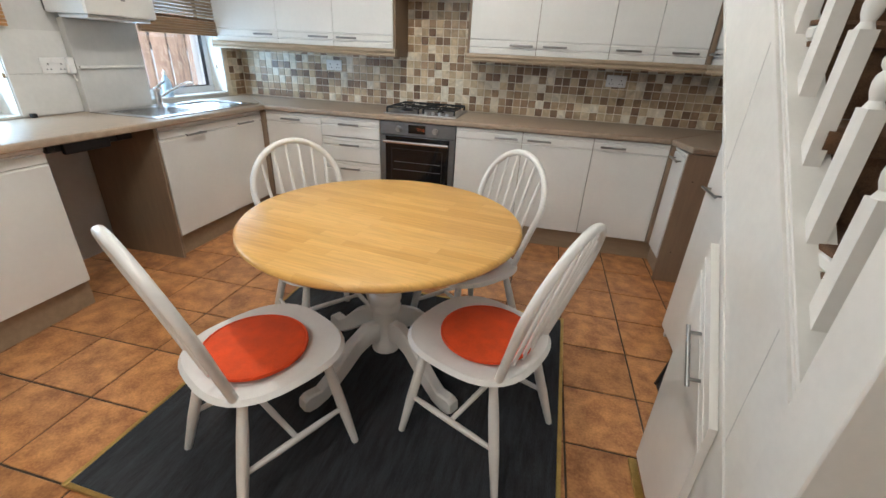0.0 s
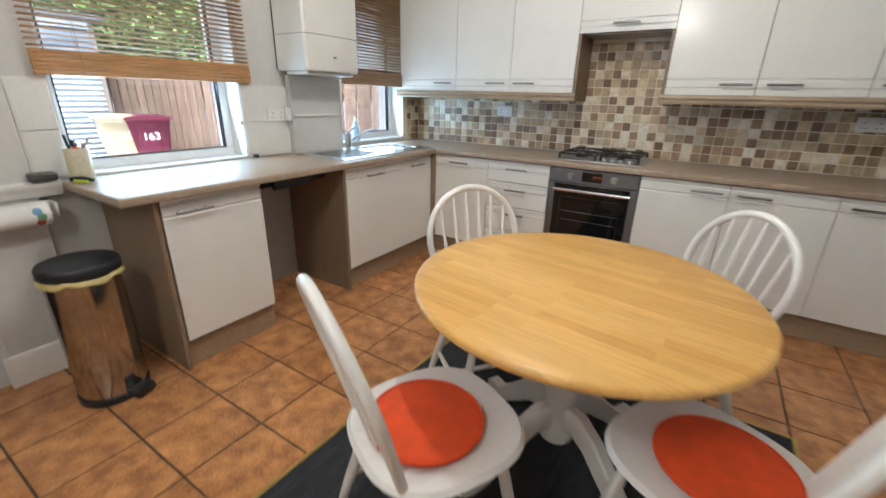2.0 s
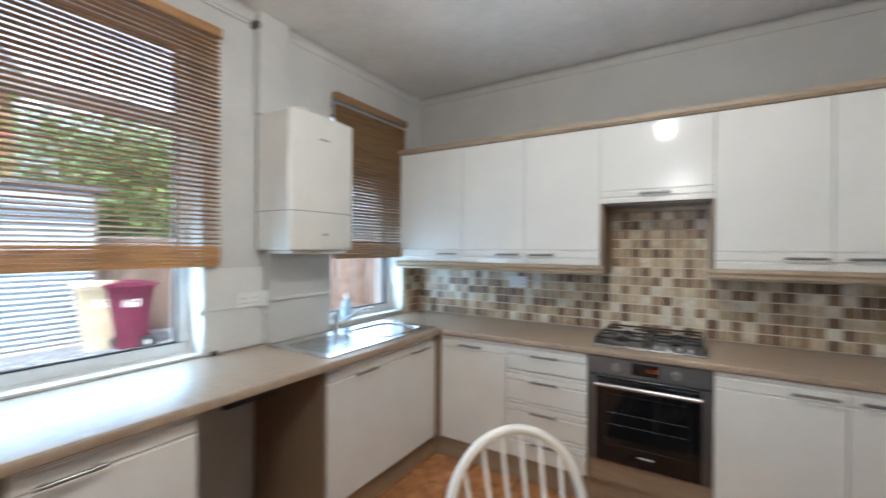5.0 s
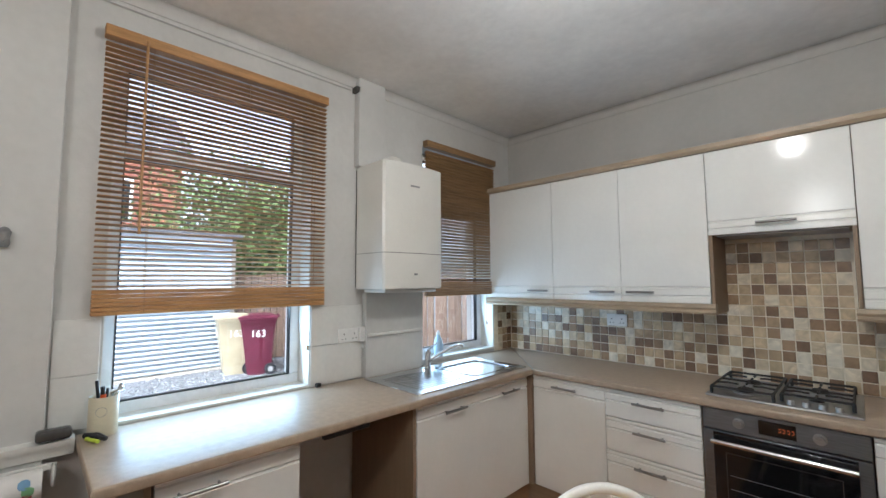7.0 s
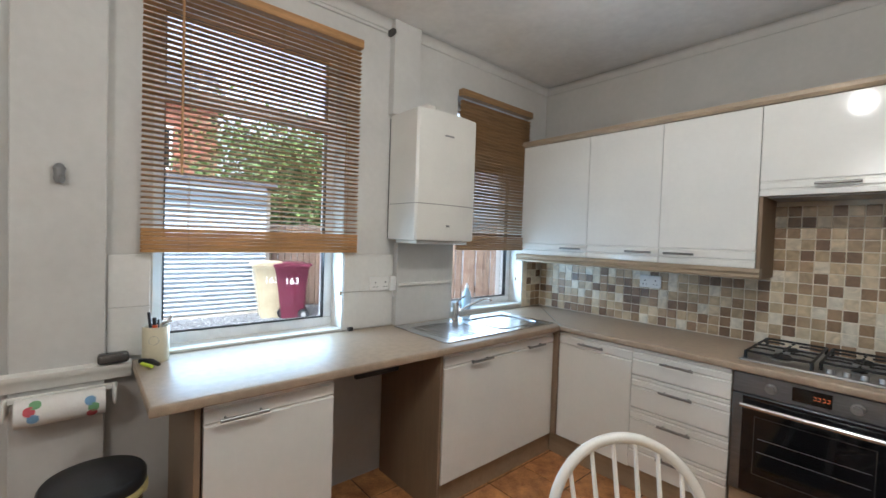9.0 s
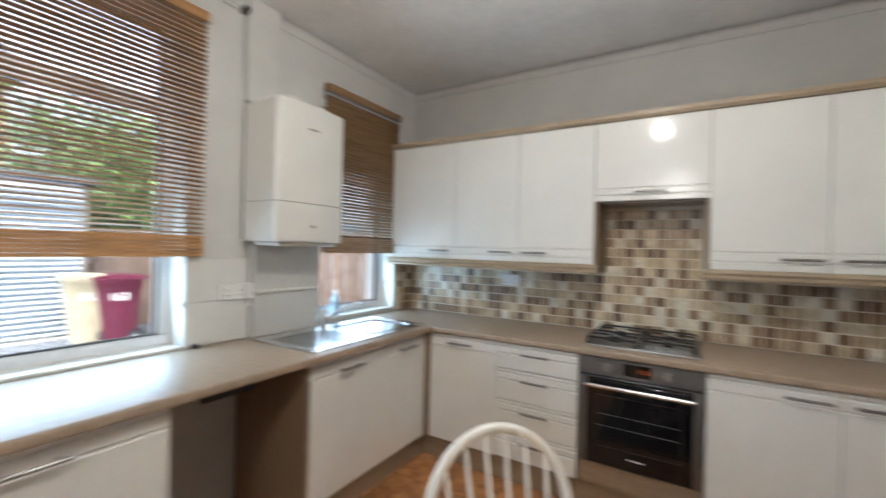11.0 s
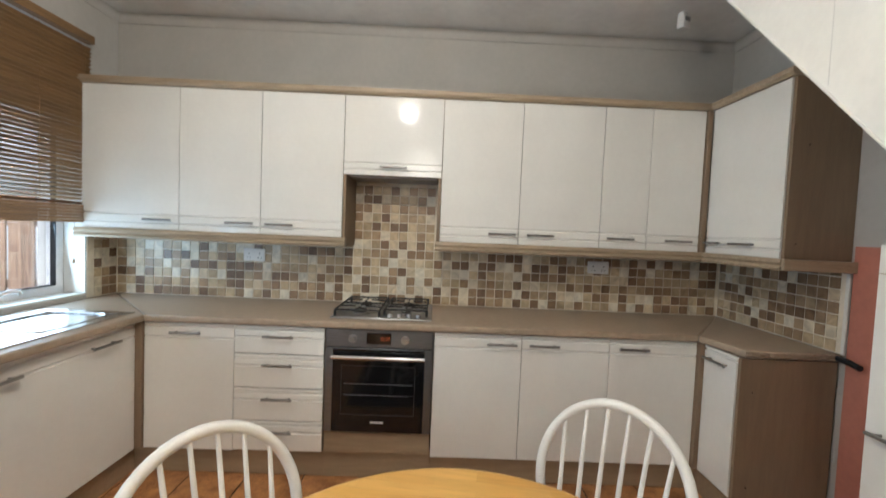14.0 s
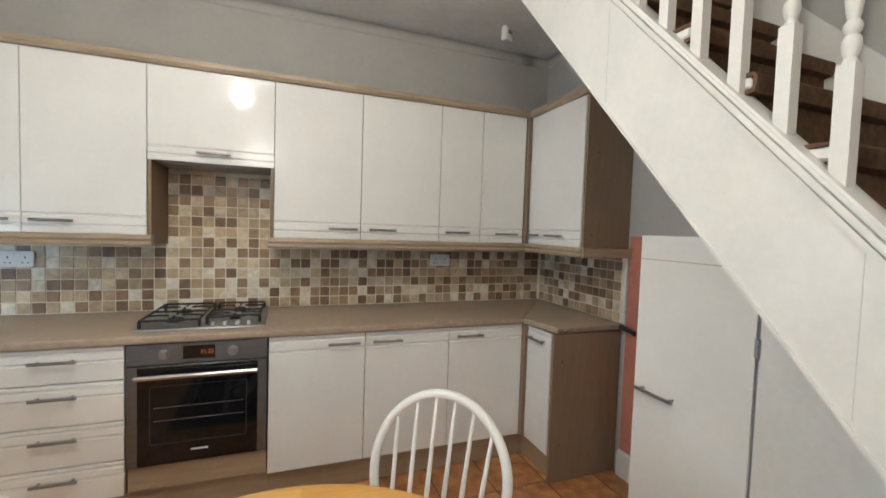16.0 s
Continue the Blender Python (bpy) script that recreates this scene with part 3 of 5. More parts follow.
pel = [(-0.295, 1.30), (-0.345, 1.30), (-0.352, 1.312), (-0.342, 1.325), (-0.352, 1.338), (-0.346, 1.3565), (-0.295, 1.3565)]
for a, b in ((0.006, 1.632), (2.18, 3.83)):
    bm = prism(bmesh.new(), pel, "x", a, b)
    tagged(new("pelmet", to_mesh("pelmet", bm, TRIM_OAK)), "limed oak pelmet strip under wall cabinets", "trim", "cabinet trims")
bm = prism(bmesh.new(), [(3.842 + (u + 0.325), v) for u, v in pel], "y", -0.93, -0.349)
tagged(new("pelmet", to_mesh("pelmet", bm, TRIM_OAK)), "limed oak pelmet strip under wall cabinets", "trim", "cabinet trims")
bm = box(3.82, RX - 0.003, -0.95, -0.931, 1.302, 1.356, bev=0.004)
tagged(new("pelmet", to_mesh("pelmet", bm, TRIM_OAK)), "limed oak pelmet strip under wall cabinets", "trim", "cabinet trims")
cor = [(-0.28, 2.2195), (-0.34, 2.2195), (-0.352, 2.235), (-0.352, 2.258), (-0.28, 2.258)]
bm = prism(bmesh.new(), cor, "x", 0.004, 3.835)
tagged(new("cabinet_cornice", to_mesh("cabinet_cornice", bm, TRIM_OAK)), "limed oak cornice strip on top of wall cabinets", "trim", "cabinet trims")
bm = prism(bmesh.new(), [(3.842 + (u + 0.325), v) for u, v in cor], "y", -0.925, -0.353)
tagged(new("cabinet_cornice", to_mesh("cabinet_cornice", bm, TRIM_OAK)), "limed oak cornice strip on top of wall cabinets", "trim", "cabinet trims")

# ---- oven and hob ----
ov = thing("oven", "built-in steel electric oven with black glass door", "oven", pose(1.60, -0.60, 0))
part("body", box(0.01, 0.589, 0.022, 0.55, 0.275, 0.858), BLACK_PLASTIC, ov)
part("control_panel", box(0.003, 0.595, 0.0, 0.021, 0.762, 0.860, bev=0.003), OVEN_STEEL, ov, "brushed steel control panel")
door = part("oven_door", box(0.003, 0.595, -0.002, 0.021, 0.285, 0.757, bev=0.003), OVEN_STEEL, ov, "steel edged oven door")
part("glass", box(0.046, 0.552, -0.006, -0.0025, 0.288, 0.752, bev=0.001), BLACK_GLASS, door, "black glass")
win = bmesh.new()
for a in ((0.095, 0.503, 0.385, 0.388), (0.095, 0.503, 0.66, 0.663), (0.095, 0.098, 0.388, 0.66), (0.50, 0.503, 0.388, 0.66)):
    bx(win, a[0], a[1], -0.0068, -0.0062, a[2], a[3])
part("window_outline", win, SMOKE, door)
rk = bmesh.new()
for z in (0.497, 0.56):
    rod(rk, (0.11, -0.0066, z), (0.49, -0.0066, z), 0.0012, seg=6)
part("shelf_rack", rk, STEEL, door)
ht = bmesh.new()
rod(ht, (0.045, -0.045, 0.716), (0.553, -0.045, 0.716), 0.0115, seg=16)
for x in (0.10, 0.50):
    rod(ht, (x, -0.006, 0.716), (x, -0.045, 0.716), 0.008)
part("handle", ht, CHROME, door, "bright steel tube handle")
part("brand_plate", box(0.262, 0.335, -0.0072, -0.0062, 0.340, 0.348), INK, door)
for x in (0.152, 0.44):
    kb = bmesh.new()
    rod(kb, (x, 0.0, 0.81), (x, -0.008, 0.81), 0.024, 0.023, seg=24)
    rod(kb, (x, -0.008, 0.81), (x, -0.026, 0.81), 0.018, 0.016, seg=24)
    bx(kb, x - 0.0015, x + 0.0015, -0.0275, -0.026, 0.812, 0.825)
    part("knob", kb, STEEL, ov)
dsp = part("display", box(0.228, 0.362, -0.003, 0.0, 0.782, 0.845, bev=0.001), DISPLAY, ov, "dark clock display")
dg = bmesh.new()
for x in (0.305, 0.319, 0.336, 0.35):
    bx(dg, x - 0.004, x + 0.004, -0.0036, -0.003, 0.806, 0.808)
    bx(dg, x - 0.004, x + 0.004, -0.0036, -0.003, 0.820, 0.822)
    bx(dg, x + 0.0035, x + 0.005, -0.0036, -0.003, 0.808, 0.820)
part("digits", dg, DIGITS, dsp)
part("lower_panel", box(0.003, 0.595, 0.02, 0.035, 0.158, 0.272), TAUPE_LIT, ov, "taupe panel under the oven")

hb = thing("gas_hob", "steel four-burner gas hob with black iron pan supports", "hob", pose(1.605, -0.545, 0.905))
part("plate", box(0, 0.575, 0, 0.495, 0.0, 0.012, bev=0.006, seg=2), STEEL, hb)
for bxp, byp, r in ((0.15, 0.14, 0.045), (0.15, 0.36, 0.035), (0.42, 0.15, 0.028), (0.42, 0.37, 0.04)):
    bn = part("burner", lathe(bmesh.new(), [(r, 0.012), (r, 0.022), (r * 0.8, 0.026), (r * 0.78, 0.032), (r * 0.7, 0.035), (0.002, 0.036)], 24, (bxp, byp, 0)), BLACK_IRON, hb)
    part("burner_ring", lathe(bmesh.new(), [(r * 1.25, 0.0125), (r * 1.25, 0.016), (r * 1.02, 0.02), (r * 1.02, 0.0125)], 24, (bxp, byp, 0)), STEEL, bn)
for gx0, gx1, gy0 in ((0.025, 0.275, 0.025), (0.30, 0.545, 0.075)):
    g = bmesh.new()
    zt = 0.047
    cx = (gx0 + gx1) / 2
    loop = [(gx0, gy0, zt), (gx1, gy0, zt), (gx1, 0.475, zt), (gx0, 0.475, zt)]
    for p, q in zip(loop, loop[1:] + loop[:1]):
        rod(g, p, q, 0.006, seg=6)
    for p in loop:
        rod(g, p, (p[0], p[1], 0.012), 0.008, seg=6)
    for byp in (0.14 if gx0 < 0.2 else 0.16, 0.365):
        for ex, ey in ((gx0, byp), (gx1, byp)):
            sgn = 1 if ex < cx else -1
            tube(g, [(ex, ey, zt), (ex + sgn * 0.05, ey, zt + 0.004), (ex + sgn * 0.095, ey, zt + 0.002)], 0.0056, 6)
        for s in (-1, 1):
            tube(g, [(cx, byp + s * 0.1, zt), (cx, byp + s * 0.06, zt + 0.004), (cx, byp + s * 0.028, zt + 0.002)], 0.0056, 6)
    rod(g, (gx0, 0.25, zt), (gx1, 0.25, zt), 0.0056, seg=6)
    part("pan_support", g, BLACK_IRON, hb, "black iron pan support")
for i in range(4):
    kb = lathe(bmesh.new(), [(0.015, 0.012), (0.014, 0.03), (0.012, 0.033), (0.001, 0.033)], 16, (0.335 + i * 0.055, 0.038, 0))
    part("knob", kb, STEEL, hb, "small steel control knob")

# ---- sink ----
sk_ = thing("sink", "stainless steel sink with ribbed drainer and mixer tap", "sink", pose(0.075, -1.585, 0.905))
SWD, SLN = 0.49, 0.985
rim = bmesh.new()
bx(rim, 0, SWD, 0, 0.50, 0.0005, 0.007, bev=0.003)
bx(rim, 0, SWD, 0.925, SLN, 0.0005, 0.007, bev=0.003)
bx(rim, 0, 0.085, 0.50, 0.925, 0.0005, 0.007)
bx(rim, 0.445, SWD, 0.50, 0.925, 0.0005, 0.007)
part("rim", rim, SINK_STEEL, sk_)
rb = bmesh.new()
for i in range(11):
    x = 0.10 + i * 0.032
    tube(rb, [(x, 0.05, 0.0065), (x, 0.25, 0.0075), (x * 0.85 + 0.04, 0.44, 0.0065)], 0.0042, 6, 0.6)
part("drainer_ribs", rb, SINK_STEEL, sk_)
bw = bmesh.new()
bx(bw, 0.085, 0.445, 0.50, 0.925, 0.0006, 0.0016)
bx(bw, 0.085, 0.0865, 0.50, 0.925, 0.0016, 0.006)
part("bowl", bw, SINK_STEEL, sk_, "shallow reflective steel bowl")
bwl = bmesh.new()
pts = [(0.265 + 0.17 * math.copysign(abs(math.cos(a)) ** 0.45, math.cos(a)), 0.7125 + 0.20 * math.copysign(abs(math.sin(a)) ** 0.45, math.sin(a)), 0.006) for a in [i / 40 * 2 * math.pi for i in range(41)]]
tube(bwl, pts, 0.005, 6)
part("bowl_rim", bwl, SINK_STEEL, sk_)
tp = bmesh.new()
lathe(tp, [(0.027, 0.007), (0.027, 0.012), (0.021, 0.016), (0.021, 0.095), (0.023, 0.10), (0.023, 0.118), (0.015, 0.124), (0.001, 0.124)], 20, (0.05, 0.47, 0))
tap = part("mixer_tap", tp, CHROME, sk_, "chrome mixer tap")
sp = bmesh.new()
tube(sp, [(0.055, 0.475, 0.055), (0.10, 0.53, 0.10), (0.15, 0.59, 0.14), (0.185, 0.63, 0.158), (0.20, 0.65, 0.155), (0.203, 0.654, 0.14)], 0.0095, 10)
part("spout", sp, CHROME, tap)
lvr = bmesh.new()
tube(lvr, [(0.05, 0.47, 0.122), (0.052, 0.50, 0.14), (0.055, 0.55, 0.165)], [0.008, 0.007, 0.006], 8)
part("lever", lvr, CHROME, tap)
bt = thing("soap_bottle", "cloudy pale blue washing-up liquid bottle with white cap", "bottle", pose(-0.035, -0.86, 0.941))
part("bottle_body", lathe(bmesh.new(), [(0.032, 0), (0.034, 0.02), (0.034, 0.09), (0.028, 0.12), (0.015, 0.14), (0.012, 0.155)], 20), BLUE_CLEAR, bt)
part("cap", lathe(bmesh.new(), [(0.0135, 0.155), (0.013, 0.172), (0.006, 0.178), (0.005, 0.19), (0.001, 0.191)], 16), SOCKET, bt)

# ---- windows ----
def window(name, w, label, transom):
    y0, y1, z0, z1 = w
    ob = thing(name, label, "window")
    ob["kind"] = "structure"
    d0, d1 = -0.20, -0.135
    f = bmesh.new()
    bx(f, d0, d1, y0, y1, z0, z0 + 0.055, bev=0.004)
    bx(f, d0, d1, y0, y1, z1 - 0.055, z1, bev=0.004)
    bx(f, d0, d1, y0, y0 + 0.055, z0 + 0.055, z1 - 0.055, bev=0.004)
    bx(f, d0, d1, y1 - 0.055, y1, z0 + 0.055, z1 - 0.055, bev=0.004)
    bx(f, d0, d1, y0 + 0.055, y1 - 0.055, transom - 0.035, transom + 0.035, bev=0.004)
    part("window_frame", f, UPVC, ob)
    for a, b in ((z0 + 0.055, transom - 0.035), (transom + 0.035, z1 - 0.055)):
        p = part("pane", box(-0.170, -0.166, y0 + 0.055, y1 - 0.055, a, b), PANE, ob)
        p.visible_shadow = False
        gk = bmesh.new()
        for aa in ((y0 + 0.055, y0 + 0.060, a, b), (y1 - 0.060, y1 - 0.055, a, b), (y0 + 0.060, y1 - 0.060, a, a + 0.005), (y0 + 0.060, y1 - 0.060, b - 0.005, b)):
            bx(gk, -0.165, -0.1335, aa[0], aa[1], aa[2], aa[3])
        part("gasket", gk, BLACK_PLASTIC, ob)
    part("window_sill", box(-0.135, 0.004, y0 + 0.001, y1 - 0.001, z0 - 0.008, z0 + 0.006, bev=0.003), GLOSS_WHITE, ob, "white tiled sill")
    return ob


window("window_1", W1, "white plastic framed kitchen window overlooking the yard", 2.10)
window("window_2", W2, "smaller white plastic framed window behind the sink", 2.05)
rv = bmesh.new()
for w in (W1, W2):
    bx(rv, -0.133, -0.001, w[0] + 0.0005, w[0] + 0.004, w[2] + 0.007, w[3] - 0.004)
    bx(rv, -0.133, -0.001, w[1] - 0.004, w[1] - 0.0005, w[2] + 0.007, w[3] - 0.004)
structure("window_reveal_trim", rv, GLOSS_WHITE, "white painted window reveals", "trim")


def blind(label, y0, y1, z0, z1, material, x=0.034, tilt=-11, wand=True):
    ob = thing("venetian_blind", label, "blind", group="window blinds")
    part("headrail", box(x - 0.022, x + 0.028, y0 - 0.004, y1 + 0.004, z1 - 0.048, z1, bev=0.003), material, ob)
    bot = bmesh.new()
    h = 0.105
    for i in range(6):
        bx(bot, x - 0.015 + 0.001 * (i % 2), x + 0.015 + 0.001 * (i % 2), y0, y1, z0 + i * h / 6 + 0.0007, z0 + (i + 1) * h / 6 - 0.0007, bev=0.002)
    part("gathered_slats", bot, material, ob, "stack of gathered timber slats")
    slat = box(-0.0135, 0.0135, 0, y1 - y0, -0.0014, 0.0014)
    me = to_mesh("slat", slat, material)
    n = int((z1 - 0.05 - z0 - h) / 0.0232)
    for i in range(n):
        s = new("slat", me)
        s.parent = ob
        s.matrix_basis = pose(x, y0, z0 + h + 0.012 + i * 0.0232, random.uniform(-0.12, 0.12), tilt + random.uniform(-2, 2), 0)
    for k in (0.17, 0.57, 0.93):
        y = y0 + (y1 - y0) * k
        c = bmesh.new()
        for dx in (-0.016, 0.016):
            rod(c, (x + dx, y, z0 + 0.005), (x + dx, y, z1 - 0.04), 0.0011, seg=5)
        part("ladder_cord", c, CORD, ob)
    if wand:
        wd = bmesh.new()
        rod(wd, (x + 0.036, y0 + 0.14, 1.70), (x + 0.034, y0 + 0.14, z1 - 0.03), 0.0055, seg=8)
        part("tilt_wand", wd, material, ob, "dark timber tilt wand")
    pc = bmesh.new()
    rod(pc, (x - 0.03, y1 - 0.075, z0 - 0.22), (x - 0.01, y1 - 0.07, z1 - 0.03), 0.001, seg=5)
    lathe(pc, [(0.002, 0.0), (0.006, -0.006), (0.007, -0.028), (0.001, -0.03)], 10, (x - 0.03, y1 - 0.075, z0 - 0.22))
    part("pull_cord", pc, CORD, ob, "hanging cord with wooden acorn")
    return ob


blind("brown timber venetian blind, half lowered over the window", -2.855, -1.84, 1.362, 2.575, BLIND)
blind("dark walnut timber venetian blind, half lowered behind the boiler", -1.05, -0.265, 1.383, 2.512, BLIND_DARK, x=0.034, tilt=-35, wand=False)

# ---- boiler, pipe boxing and white wall tiles ----
bo = thing("boiler", "white enamel wall-mounted combi boiler with curved front", "boiler", pose(0, -1.612, 0))
prof = [(0.018, 0.0), (0.285, 0.0)] + [(0.298 + 0.022 * math.sin(k / 8 * math.pi), 0.012 + k / 8 * 0.446) for k in range(9)] + [(0.285, 0.47), (0.018, 0.47)]
bm = prism(bmesh.new(), prof, "z", 1.447, 2.207)
bmesh.ops.bevel(bm, geom=[e for e in bm.edges if abs(e.verts[0].co.z - e.verts[1].co.z) < 1e-5 and max(v.co.x for v in e.verts) > 0.2], offset=0.006, segments=2, affect="EDGES")
part("casing", bm, BOILER, bo)
sm = bmesh.new()
prism(sm, [(u + (0.0012 if u > 0.2 else 0), v) for u, v in prof], "z", 1.660, 1.663)
part("flap_seam", sm, DARK_GAP, bo)
part("bracket_plate", box(0.0, 0.017, 0.006, 0.46, 1.455, 2.19), BLACK_PLASTIC, bo)
part("underside_tray", box(0.06, 0.27, 0.03, 0.44, 1.426, 1.446, bev=0.004), BOILER, bo)
part("badge", box(0.317, 0.3215, 0.185, 0.255, 2.065, 2.075), GREY_PRINT, bo)
part("latch", lathe(bmesh.new(), [(0.012, -0.006), (0.012, 0.006), (0.001, 0.007)], 14, (0.319, 0.225, 1.535)), GREY_PRINT, bo)
fl_ = tube(bmesh.new(), [(0.15, 0.215, 2.195), (0.15, 0.215, 2.225), (0.14, 0.215, 2.25), (0.11, 0.215, 2.265), (0.06, 0.215, 2.268), (0.0, 0.215, 2.268)], 0.042, 16)
part("flue_elbow", fl_, BOILER, bo, "white flue elbow")
structure("pipe_boxing_upper", box(0.0, 0.055, -1.625, -1.425, 2.21, CEIL - 0.002, bev=0.003), WHITE_WALL, "shallow white boxed pipe chase above the boiler")
structure("pipe_boxing_panel", box(0.0, 0.012, -1.4245, -1.127, 1.46, 2.70, bev=0.002), WHITE_WALL, "thin off-white painted panel behind the boiler")
structure("pipe_boxing_lower", box(0.0, 0.045, -1.555, -1.10, 0.906, 1.424, bev=0.002), WHITE_WALL, "shallow white boxed pier below the boiler")
structure("pipe_boxing_ledge", box(0.0455, 0.062, -1.545, -1.105, 1.155, 1.172, bev=0.003), GLOSS_WHITE, "thin ledge trim across the boxed pier", "trim")
pc = thing("pipe_clip", "small dark grey pipe clip near the ceiling", "clip", pose(0.03, -1.62, 2.70))
part("clip_body", box(-0.03, 0.025, -0.025, 0.012, -0.02, 0.02, bev=0.006), SMOKE, pc)
cb = bmesh.new()
tube(cb, [(0.008, -3.0, 2.70), (0.008, -2.4, 2.695), (0.008, -1.66, 2.70)], 0.006, 6)
tagged(new("surface_cable", to_mesh("surface_cable", cb, WHITE_WALL, True)), "white painted cable clipped along the wall top", "cable")

# ---- stairs ----
SX = 3.34
SL = 1.113
lower = lambda y: 2.567 + SL * (y + 1.007)
upper = lambda y: 2.217 + SL * (y + 1.712)
yn = -3.0
y_lo = -1.007 + (CEIL - 0.0 - 2.567) / SL
y_hi = -1.712 + (CEIL - 2.217) / SL
st = thing("staircase", "white painted timber staircase with brown carpet and turned balusters", "staircase")
bm = prism(bmesh.new(), [(yn, lower(yn)), (y_lo, CEIL - 0.002), (y_hi, CEIL - 0.002), (yn, upper(yn) - 0.03)], "x", SX, SX + 0.035)
part("outer_string", bm, GLOSS_WHITE, st)
for off, h, px in ((-0.072, 0.016, 0.009), (-0.045, 0.018, 0.016), (-0.022, 0.012, 0.010)):
    bm = prism(bmesh.new(), [(yn, upper(yn) + off), (y_hi - 0.02, upper(y_hi - 0.02) + off), (y_hi - 0.02, upper(y_hi - 0.02) + off + h), (yn, upper(yn) + off + h)], "x", SX - px, SX + 0.001)
    part("string_moulding", bm, GLOSS_WHITE, st)
bm = prism(bmesh.new(), [(yn, upper(yn) - 0.018), (y_hi, upper(y_hi) - 0.018), (y_hi, upper(y_hi)), (yn, upper(yn))], "x", SX - 0.006, SX + 0.07)
part("base_rail", bm, GLOSS_WHITE, st)
bm = prism(bmesh.new(), [(yn, lower(yn) - 0.006), (y_lo, CEIL - 0.006), (y_lo, CEIL - 0.002), (yn, lower(yn) + 0.012)], "x", SX - 0.005, SX + 0.034)
part("edge_bead", bm, GLOSS_WHITE, st)
for yj in (-1.62, -2.36, -2.84):
    bm = box(SX - 0.0012, SX + 0.001, yj - 0.0006, yj + 0.0006, lower(yj) + 0.02, upper(yj) - 0.08)
    part("board_joint", bm, WHITE_WALL, st)
bw_ = 0.0165
bal = bmesh.new()
bx(bal, -bw_, bw_, -bw_, bw_, -0.03, 0.235)
prof_b = [(0.020, 0.235), (0.013, 0.248), (0.019, 0.262), (0.021, 0.276), (0.019, 0.288), (0.012, 0.296), (0.018, 0.303), (0.020, 0.312), (0.017, 0.320), (0.012, 0.326),
          (0.016, 0.34), (0.020, 0.37), (0.021, 0.40), (0.017, 0.47), (0.013, 0.54), (0.012, 0.56), (0.018, 0.57), (0.012, 0.58), (0.018, 0.60), (0.020, 0.62)]
lathe(bal, [(r * 0.82, h) for r, h in prof_b], 14)
bx(bal, -bw_, bw_, -bw_, bw_, 0.62, 0.80)
bal_me = to_mesh("baluster", bal, GLOSS_WHITE, True)
y = -2.875
while y < -1.30:
    b = new("baluster", bal_me)
    b.parent = st
    b.location = (SX + 0.032, y, upper(y))
    y += 0.1155
bm = prism(bmesh.new(), [(yn, upper(yn) + 0.78), (-1.35, upper(-1.35) + 0.78), (-1.35, upper(-1.35) + 0.83), (yn, upper(yn) + 0.83)], "x", SX + 0.002, SX + 0.062)
part("handrail", bm, GLOSS_WHITE, st)
nw = box(SX - 0.035, SX + 0.075, -3.105, -2.995, 0.0, 1.62, bev=0.004)
lathe(nw, [(0.05, 1.62), (0.03, 1.635), (0.045, 1.66), (0.055, 1.70), (0.045, 1.74), (0.01, 1.755)], 20, (SX + 0.02, -3.05, 0))
part("newel_post", nw, GLOSS_WHITE, st)
RISE = 0.205
GO = RISE / SL
z, y = RISE, -1.712 + (RISE - 0.035 - 2.217) / SL
tread_me = to_mesh("tread", box(SX + 0.036, RX - 0.002, -0.02, GO + 0.012, -0.03, 0.0, bev=0.006), GLOSS_WHITE)
riser_me = to_mesh("riser", box(SX + 0.036, RX - 0.002, 0.0, 0.016, -RISE, -0.031), GLOSS_WHITE)
cp = bmesh.new()
prism(cp, [(GO, 0.001), (GO, 0.011), (-0.022, 0.011), (-0.033, 0.002), (-0.035, -0.020), (-0.028, -0.040), (-0.002, -0.045), (-0.009, -RISE + 0.013), (-0.001, -RISE + 0.013), (-0.001, -0.032), (-0.024, -0.031), (-0.024, 0.001)], "x", SX + 0.037, RX - 0.13)
carpet_me = to_mesh("carpet", cp, CARPET, True)
while z < 3.0:
    for nm, me in (("tread", tread_me), ("riser", riser_me), ("carpet", carpet_me)):
        o = new(nm, me)
        o.parent = st
        o.location = (0, y, z)
    z += RISE
    y += GO
ws = bmesh.new()
prism(ws, [(-3.4, upper(-3.4) + 0.0), (-1.2, upper(-1.2)), (-1.2, upper(-1.2) + 0.17), (-3.4, upper(-3.4) + 0.17)], "x", RX - 0.02, RX - 0.001)
part("wall_string", ws, GLOSS_WHITE, st)
us = bmesh.new()
prism(us, [(yn, lower(yn) + 0.02), (-0.92, lower(-0.92) + 0.02), (-0.92, lower(-0.92) + 0.04), (yn, lower(yn) + 0.04)], "x", SX + 0.036, RX - 0.001)
part("soffit", us, WHITE_WALL, st)

# cupboards under the stairs
uc = thing("tall_cupboard", "white flat-fronted cupboard under the stairs with bar handle", "cupboard")
part("side", box(3.622, RX - 0.01, -1.585, -1.568, 0.0, 1.432), GLOSS_WHITE, uc)
dd = part("cupboard_door", box(3.60, 3.620, -2.012, -1.566, 0.06, 1.438, bev=0.002), DOOR_WHITE, uc)
part("groove", box(3.5992, 3.601, -2.012, -1.566, 1.345, 1.3475), TRIM_OAK, dd)
hh = bmesh.new()
rod(hh, (3.570, -1.765, 0.843), (3.570, -1.595, 0.843), 0.0062)
for yy in (-1.745, -1.615):
    rod(hh, (3.570, yy, 0.843), (3.60, yy, 0.843), 0.005)
part("handle", hh, HANDLE_STEEL, dd, "brushed steel bar handle")
